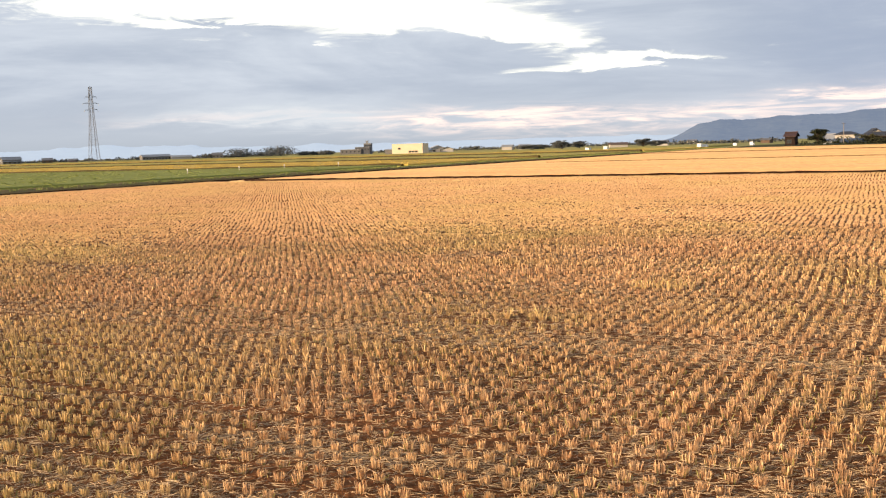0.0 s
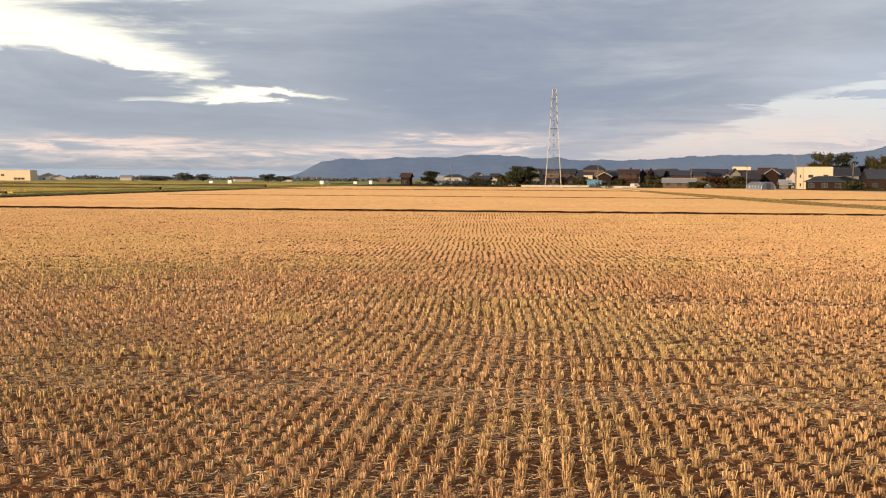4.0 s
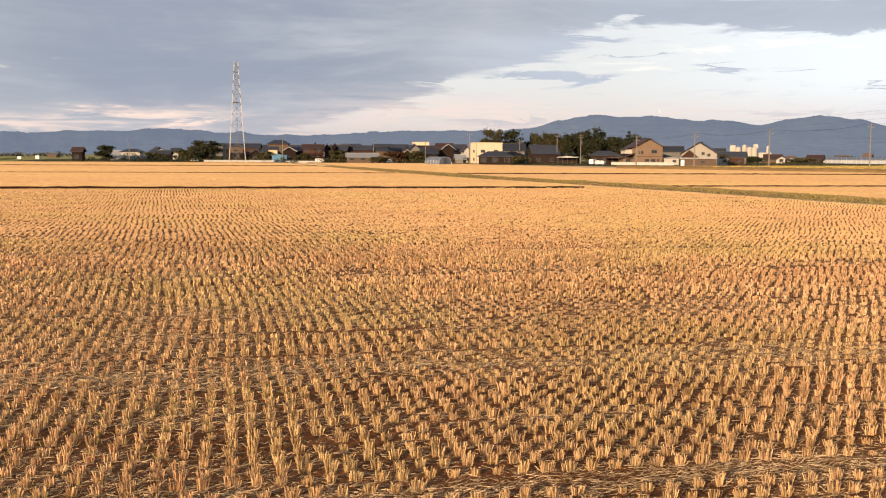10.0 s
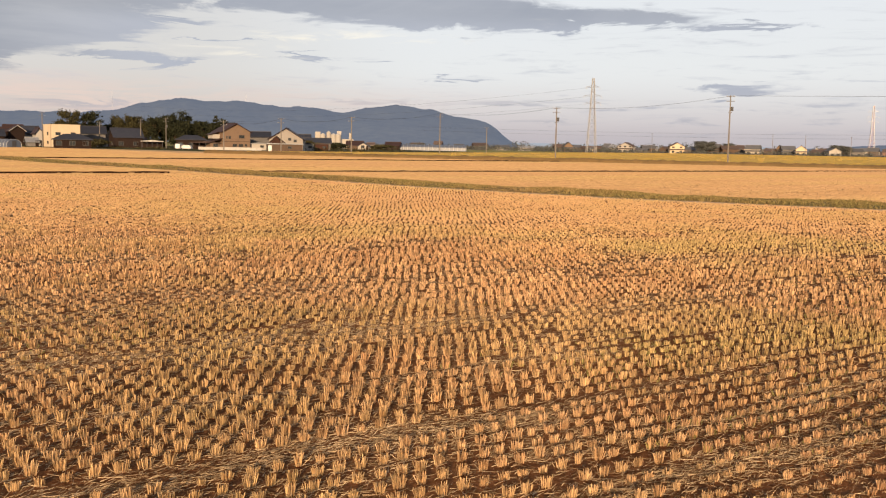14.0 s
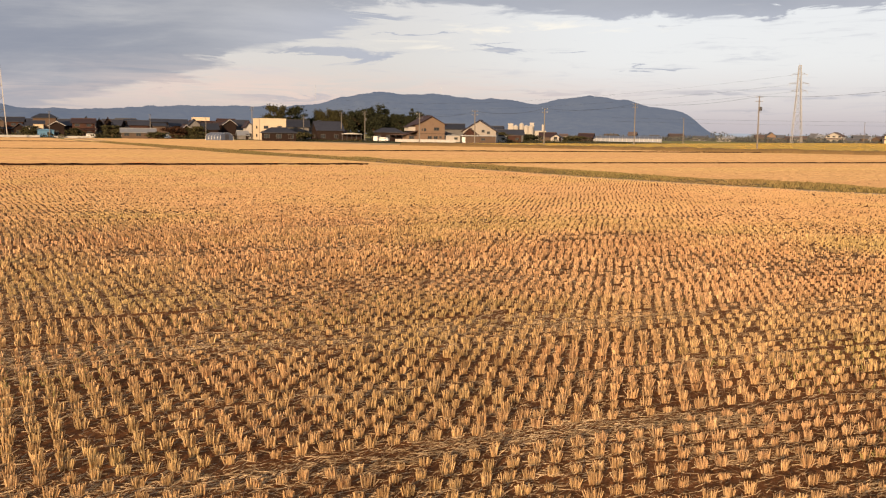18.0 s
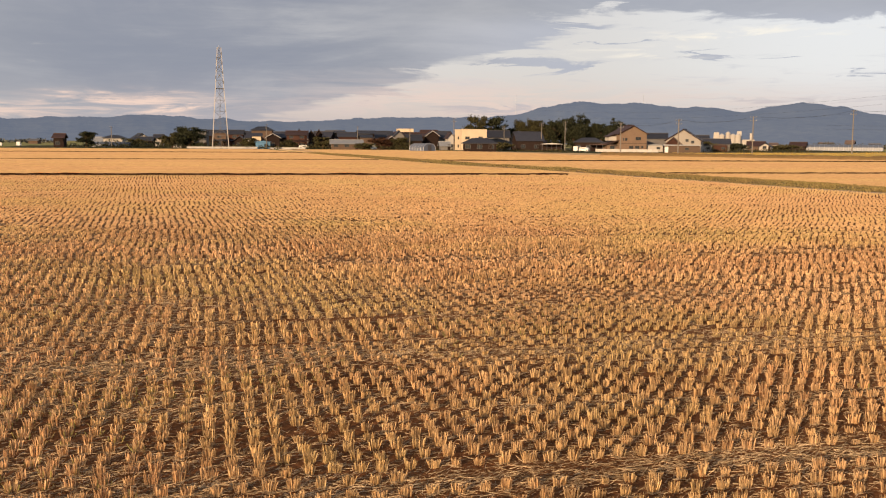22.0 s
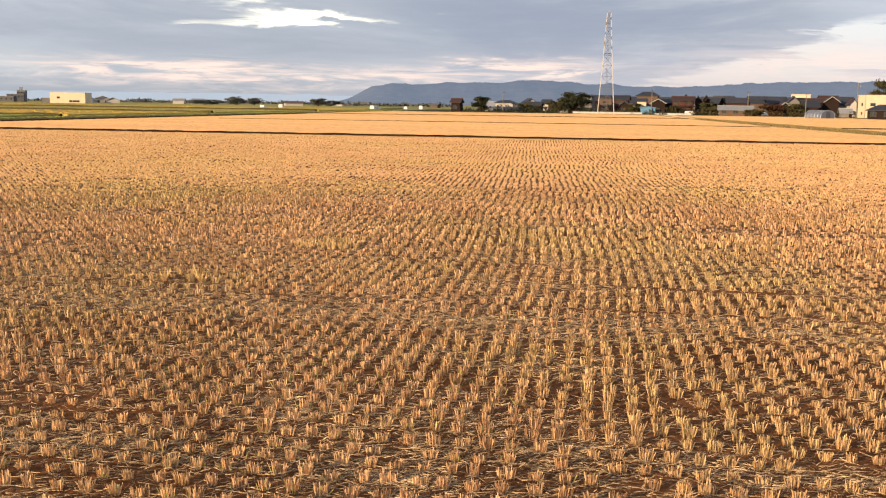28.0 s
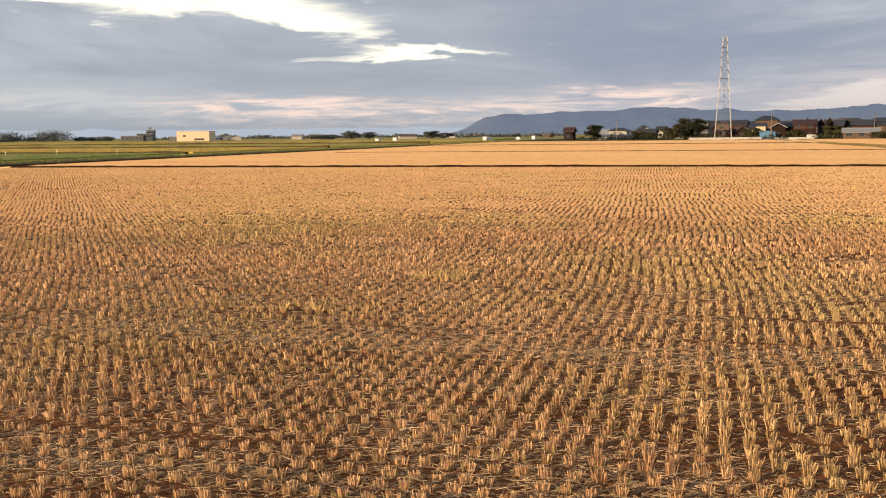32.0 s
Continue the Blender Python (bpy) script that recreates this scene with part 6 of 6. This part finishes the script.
# trees beyond 550 units take the leaf colour with haze painted in
for i, (az, d, el, wd, leaves, label, kind) in enumerate(TREES):
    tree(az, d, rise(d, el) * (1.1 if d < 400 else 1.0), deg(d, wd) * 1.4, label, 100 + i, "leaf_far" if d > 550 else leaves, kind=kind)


for az, d, el, wd in ((16.2, 340, 1.0, 1.2), (18.1, 340, 1.0, 1.3), (19.7, 338, 1.1, 1.4), (21.5, 340, 0.9, 1.5), (22.3, 342, 0.95, 1.4), (23.0, 345, 0.9, 1.0)):
    tree(az, d, rise(d, el) * 1.08, deg(d, wd) * 1.35, "dark leafy tree at the back of the grove", 300 + int(az * 10), "leaf", 0.1)


def hedge(az0, az1, d, h, depth, mat, label, seed, size=0.3, dense=16):
    """A long low belt of bushes or woods along the foot of the village or the horizon."""
    g = random.Random(seed)
    blobs = []
    a = az0
    while a < az1:
        w = h * g.uniform(0.8, 2.2)
        r = d * PLAN + g.uniform(-depth, depth)
        hh = h * g.uniform(0.45, 1.1)
        blobs.append((r * math.sin(radians(a)), r * math.cos(radians(a)), hh * 0.45, w, w, hh * 0.55))
        a += math.degrees(w / r) * g.uniform(0.6, 1.3)
    v, f = leaf_cloud(blobs, len(blobs) * dense, size, seed, 1.05)
    v[:, 2] = np.maximum(v[:, 2], -0.05)
    stuff_mesh("hedge" if h < 4 else "woods", v, f, mat, label, "hedge" if h < 4 else "woods")


hedge(-7.8, -0.5, 306, 1.9, 4, "leaf", "low straggling hedge along the village edge", 1, 0.3, 60)
hedge(0.5, 13.2, 302, 1.8, 5, "leaf_olive", "garden bushes along the village road", 2, 0.3, 60)
hedge(-7.0, 14.0, 330, 3.6, 14, "leaf", "dark garden trees among the village houses", 13, 0.4, 46)
hedge(15.8, 20.3, 274, 0.9, 4, "leaf_olive", "low dark hedge along the field's edge", 3, 0.22, 50)
hedge(27.6, 33.0, 300, 1.8, 6, "leaf_olive", "bushes beyond the field's edge", 4, 0.3, 34)
# most belts from here on use the haze-lightened leaf colour
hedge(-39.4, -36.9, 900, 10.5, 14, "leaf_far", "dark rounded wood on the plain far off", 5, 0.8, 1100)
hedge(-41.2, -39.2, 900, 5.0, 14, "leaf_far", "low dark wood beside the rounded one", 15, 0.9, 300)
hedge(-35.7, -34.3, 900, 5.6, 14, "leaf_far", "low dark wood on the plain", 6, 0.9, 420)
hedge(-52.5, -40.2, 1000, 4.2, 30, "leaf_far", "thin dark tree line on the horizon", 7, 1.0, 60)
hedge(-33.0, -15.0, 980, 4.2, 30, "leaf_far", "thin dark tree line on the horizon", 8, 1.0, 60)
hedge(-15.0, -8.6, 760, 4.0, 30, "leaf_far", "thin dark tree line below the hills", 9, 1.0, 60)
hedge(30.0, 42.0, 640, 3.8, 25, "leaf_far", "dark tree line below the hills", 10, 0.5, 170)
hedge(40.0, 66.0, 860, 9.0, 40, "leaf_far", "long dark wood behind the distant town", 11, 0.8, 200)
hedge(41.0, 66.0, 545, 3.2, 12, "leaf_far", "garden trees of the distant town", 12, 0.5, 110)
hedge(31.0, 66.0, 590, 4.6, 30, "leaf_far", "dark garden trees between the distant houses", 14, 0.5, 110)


def mast(az, d, el, h):
    t = empty("radio_mast", at(az, d, rise(d, el) - h), "thin steel radio mast on the ridge", "mast", "radio masts")
    bm = bmesh.new()
    add_bar(bm, (0, 0, -6), (0, 0, h), 0.55, 0.3, 6)
    part("shaft", bm, "steel", t)
    part("platform", box(-1.1, 1.1, -1.1, 1.1, h * 0.7, h * 0.7 + 0.8), "steel", t)


mast(24.2, 2990, 2.72, 30)
mast(17.0, 2990, 2.7, 60)


# ---------------------------------------------------------------- distant houses
def far_houses(rows, label_of):
    for i, (az, d, w, h, wall, roof, along) in enumerate(rows):
        w, h = w * PLAN * (0.55 + 0.5 * ((i * 5) % 7) / 6), h * PLAN * (0.62 + 0.32 * ((i * 3) % 5) / 4)
        eave = h * 0.68
        wall, roof, told = FAR_HAZED.get(wall, wall), FAR_HAZED.get(roof, roof), label_of(wall)
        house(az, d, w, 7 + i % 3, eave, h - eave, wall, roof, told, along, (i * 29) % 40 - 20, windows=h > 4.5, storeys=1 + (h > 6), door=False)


# near material to its haze-lightened copy; not a different paint on the house
FAR_HAZED = {"wall_brown": "far_brown", "wall_red": "far_red", "tile_dark": "far_tile", "tile_brown": "far_tile_brown"}
WALL_WORDS = {"wall_white": "small white distant house with a dark roof", "wall_cream": "small cream distant house with a dark roof", "wall_tan": "small tan distant house with a dark roof",
              "wall_brown": "small brown distant house with a dark roof", "wall_peach": "small peach distant house with a tiled roof", "wall_grey": "small grey distant house with a dark roof",
              "wall_red": "small red-brown distant house with a tiled roof"}
EAST = [(48.1, 560, 7, 6.2, "wall_tan", "tile_brown", "y"), (48.75, 548, 8, 7.0, "wall_cream", "tile_brown", "y"), (49.5, 575, 7, 5.5, "wall_brown", "tile_dark", "x"), (50.9, 566, 8, 6.0, "wall_brown", "tile_dark", "x"),
        (51.6, 560, 8, 6.2, "wall_tan", "tile_brown", "x"), (52.2, 570, 6, 5.8, "wall_brown", "tile_dark", "y"), (52.9, 552, 10, 6.2, "wall_white", "tile_dark", "x"), (53.8, 566, 8, 5.4, "wall_brown", "tile_brown", "x"),
        (54.7, 566, 7, 5.6, "wall_grey", "tile_dark", "x"), (55.4, 556, 7, 7.2, "wall_cream", "tile_dark", "y"), (56.3, 566, 10, 5.8, "wall_brown", "tile_brown", "x"), (57.0, 556, 6, 5.4, "wall_white", "tile_dark", "y"),
        (58.1, 575, 8, 6.4, "wall_grey", "tile_dark", "x"), (59.0, 570, 7, 5.4, "wall_brown", "tile_dark", "x"), (59.8, 566, 9, 5.8, "wall_red", "tile_brown", "x"), (60.9, 570, 8, 5.6, "wall_white", "tile_dark", "x"),
        (62.0, 560, 12, 4.5, "wall_white", "sheet_grey", "x"), (63.2, 570, 8, 6.0, "wall_brown", "tile_dark", "x"),
        (46.0, 580, 8, 6.2, "wall_white", "tile_brown", "y"), (47.2, 590, 8, 5.6, "wall_tan", "tile_dark", "x"), (45.2, 600, 9, 4.6, "wall_grey", "tile_dark", "x"), (44.4, 640, 8, 4.4, "wall_peach", "tile_brown", "x"), (43.3, 650, 9, 5.0, "wall_red", "tile_brown", "x"),
        (42.2, 660, 10, 4.6, "wall_tan", "tile_brown", "x"), (40.3, 640, 16, 3.6, "wall_white", "sheet_grey", "x"), (38.9, 660, 8, 5.0, "wall_white", "tile_dark", "x"), (37.6, 650, 10, 5.0, "wall_brown", "tile_brown", "x"), (36.4, 640, 8, 4.6, "wall_tan", "tile_dark", "x"),
        (35.2, 620, 8, 5.2, "wall_brown", "tile_brown", "x"), (34.0, 640, 8, 4.6, "wall_red", "tile_brown", "x"), (32.4, 560, 5, 4.2, "wall_white", "tile_dark", "y"), (31.3, 540, 6, 3.6, "wall_white", "tile_brown", "x")]
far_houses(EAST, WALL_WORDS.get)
WEST = [(-28.7, 520, 8, 4.6, "wall_white", "sheet_grey", "y"), (-28.1, 530, 8, 4.6, "wall_white", "sheet_grey", "y"), (-27.5, 525, 8, 4.4, "wall_white", "sheet_grey", "y"), (-24.0, 720, 12, 3.6, "wall_white", "sheet_grey", "x"), (-23.0, 740, 8, 4.4, "wall_white", "sheet_grey", "x"),
        (-17.7, 560, 11, 4.0, "wall_white", "tile_brown", "x"), (-15.2, 660, 9, 3.6, "wall_white", "tile_dark", "x"),
        (-9.6, 600, 9, 3.4, "wall_tan", "tile_dark", "x"), (-51.4, 820, 14, 6.0, "wall_grey", "sheet_grey", "x"), (-49.6, 800, 9, 5.0, "wall_tan", "tile_dark", "x"), (-48.3, 780, 8, 4.6, "wall_brown", "tile_dark", "x"),
        (-44.0, 900, 24, 5.2, "wall_grey", "sheet_grey", "x"), (-42.6, 900, 20, 4.6, "wall_white", "sheet_grey", "x"), (-40.6, 880, 12, 4.8, "wall_grey", "tile_dark", "x"), (-13.6, 900, 14, 4.2, "wall_white", "tile_dark", "x")]
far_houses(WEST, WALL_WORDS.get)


def cream_block():
    d = 470
    w = deg(d, 1.85)
    t = house(-29.65, d, w, 11, rise(d, 0.30), 0.3, "wall_cream", "concrete", "long cream flat-roofed factory block beyond the rice", "x", -18, "flat", 1, windows=False, door=False, category="building")
    for x in (-4.6, 1.6, 3.4, 5.2):
        window(t, x, 1.6 if x > 0 else 3.4, 1.6, 1.0, -5.5)
    part("annex", box(-w / 2 - 5, -w / 2 - 0.01, -3, 4, -0.2, 3.2), "wall_grey", t)


cream_block()


def stepped_block():
    """A grey works building in steps, with a plant room on its highest part."""
    d = 690
    t = empty("works_building", at(-32.5, d, 0, -10), "grey flat-roofed works building rising in steps", "building")
    u = deg(d, 1.0)
    # main wing and tower take the dark roof colour lightened for haze
    for name, x0, x1, y0, y1, e, mat in (("low_wing", -1.15, 0.05, -4, 6, 0.08, "wall_grey"), ("main_wing", -0.3, 0.55, -3, 7, 0.20, "far_tile"), ("tower", 0.2, 0.62, -2, 5, 0.40, "far_tile"), ("plant_room", 0.3, 0.42, 0, 3, 0.55, "sheet_grey")):
        bm = box(x0 * u, x1 * u, y0, y1, -0.2, rise(d, e))
        wing = part(name, bm, mat, t)
        part("parapet", box(x0 * u - 0.2, x1 * u + 0.2, y0 - 0.2, y1 + 0.2, rise(d, e) + 0.004, rise(d, e) + 0.35), "sheet_grey", wing)
        if name != "plant_room":
            for i in range(5):
                x = x0 * u + (x1 - x0) * u * (i + 0.5) / 5
                part("window", box(x - 0.5, x + 0.5, y0 - 0.06, y0 + 0.05, rise(d, e) - 2.2, rise(d, e) - 1.1), "glass", wing)


stepped_block()


# ---------------------------------------------------------------- more of the distant town
g5 = random.Random(55)
kinds = [("wall_white", "tile_dark"), ("wall_tan", "tile_brown"), ("wall_grey", "tile_dark"), ("wall_brown", "tile_dark"), ("wall_white", "sheet_grey"), ("wall_peach", "tile_dark"), ("wall_red", "tile_brown")]
more = []
a5 = 42.0
while a5 < 65:
    wall, roof = g5.choice(kinds)
    more.append((a5, 560 + g5.uniform(0, 150), g5.uniform(4.5, 10), g5.uniform(3.6, 6.6), wall, roof, g5.choice("xxy")))
    a5 += g5.uniform(0.2, 0.75)
far_houses(more, WALL_WORDS.get)


def marker_post(x, y, h):
    t = empty("marker_post", Matrix.Translation((x, y, 0.0)), "white-topped wooden marker post in the green rice", "post", "marker posts")
    part("stake", box(-0.035, 0.035, -0.035, 0.035, -0.1, h - 0.25), "concrete", t)
    part("cap", box(-0.045, 0.045, -0.045, 0.045, h - 0.247, h), "paint_white", t)


for px5, py5 in ((-92.3, 101.1), (-94.9, 115.0), (-93.4, 124.0), (-88.0, 131.0)):
    marker_post(px5, py5, 1.15)
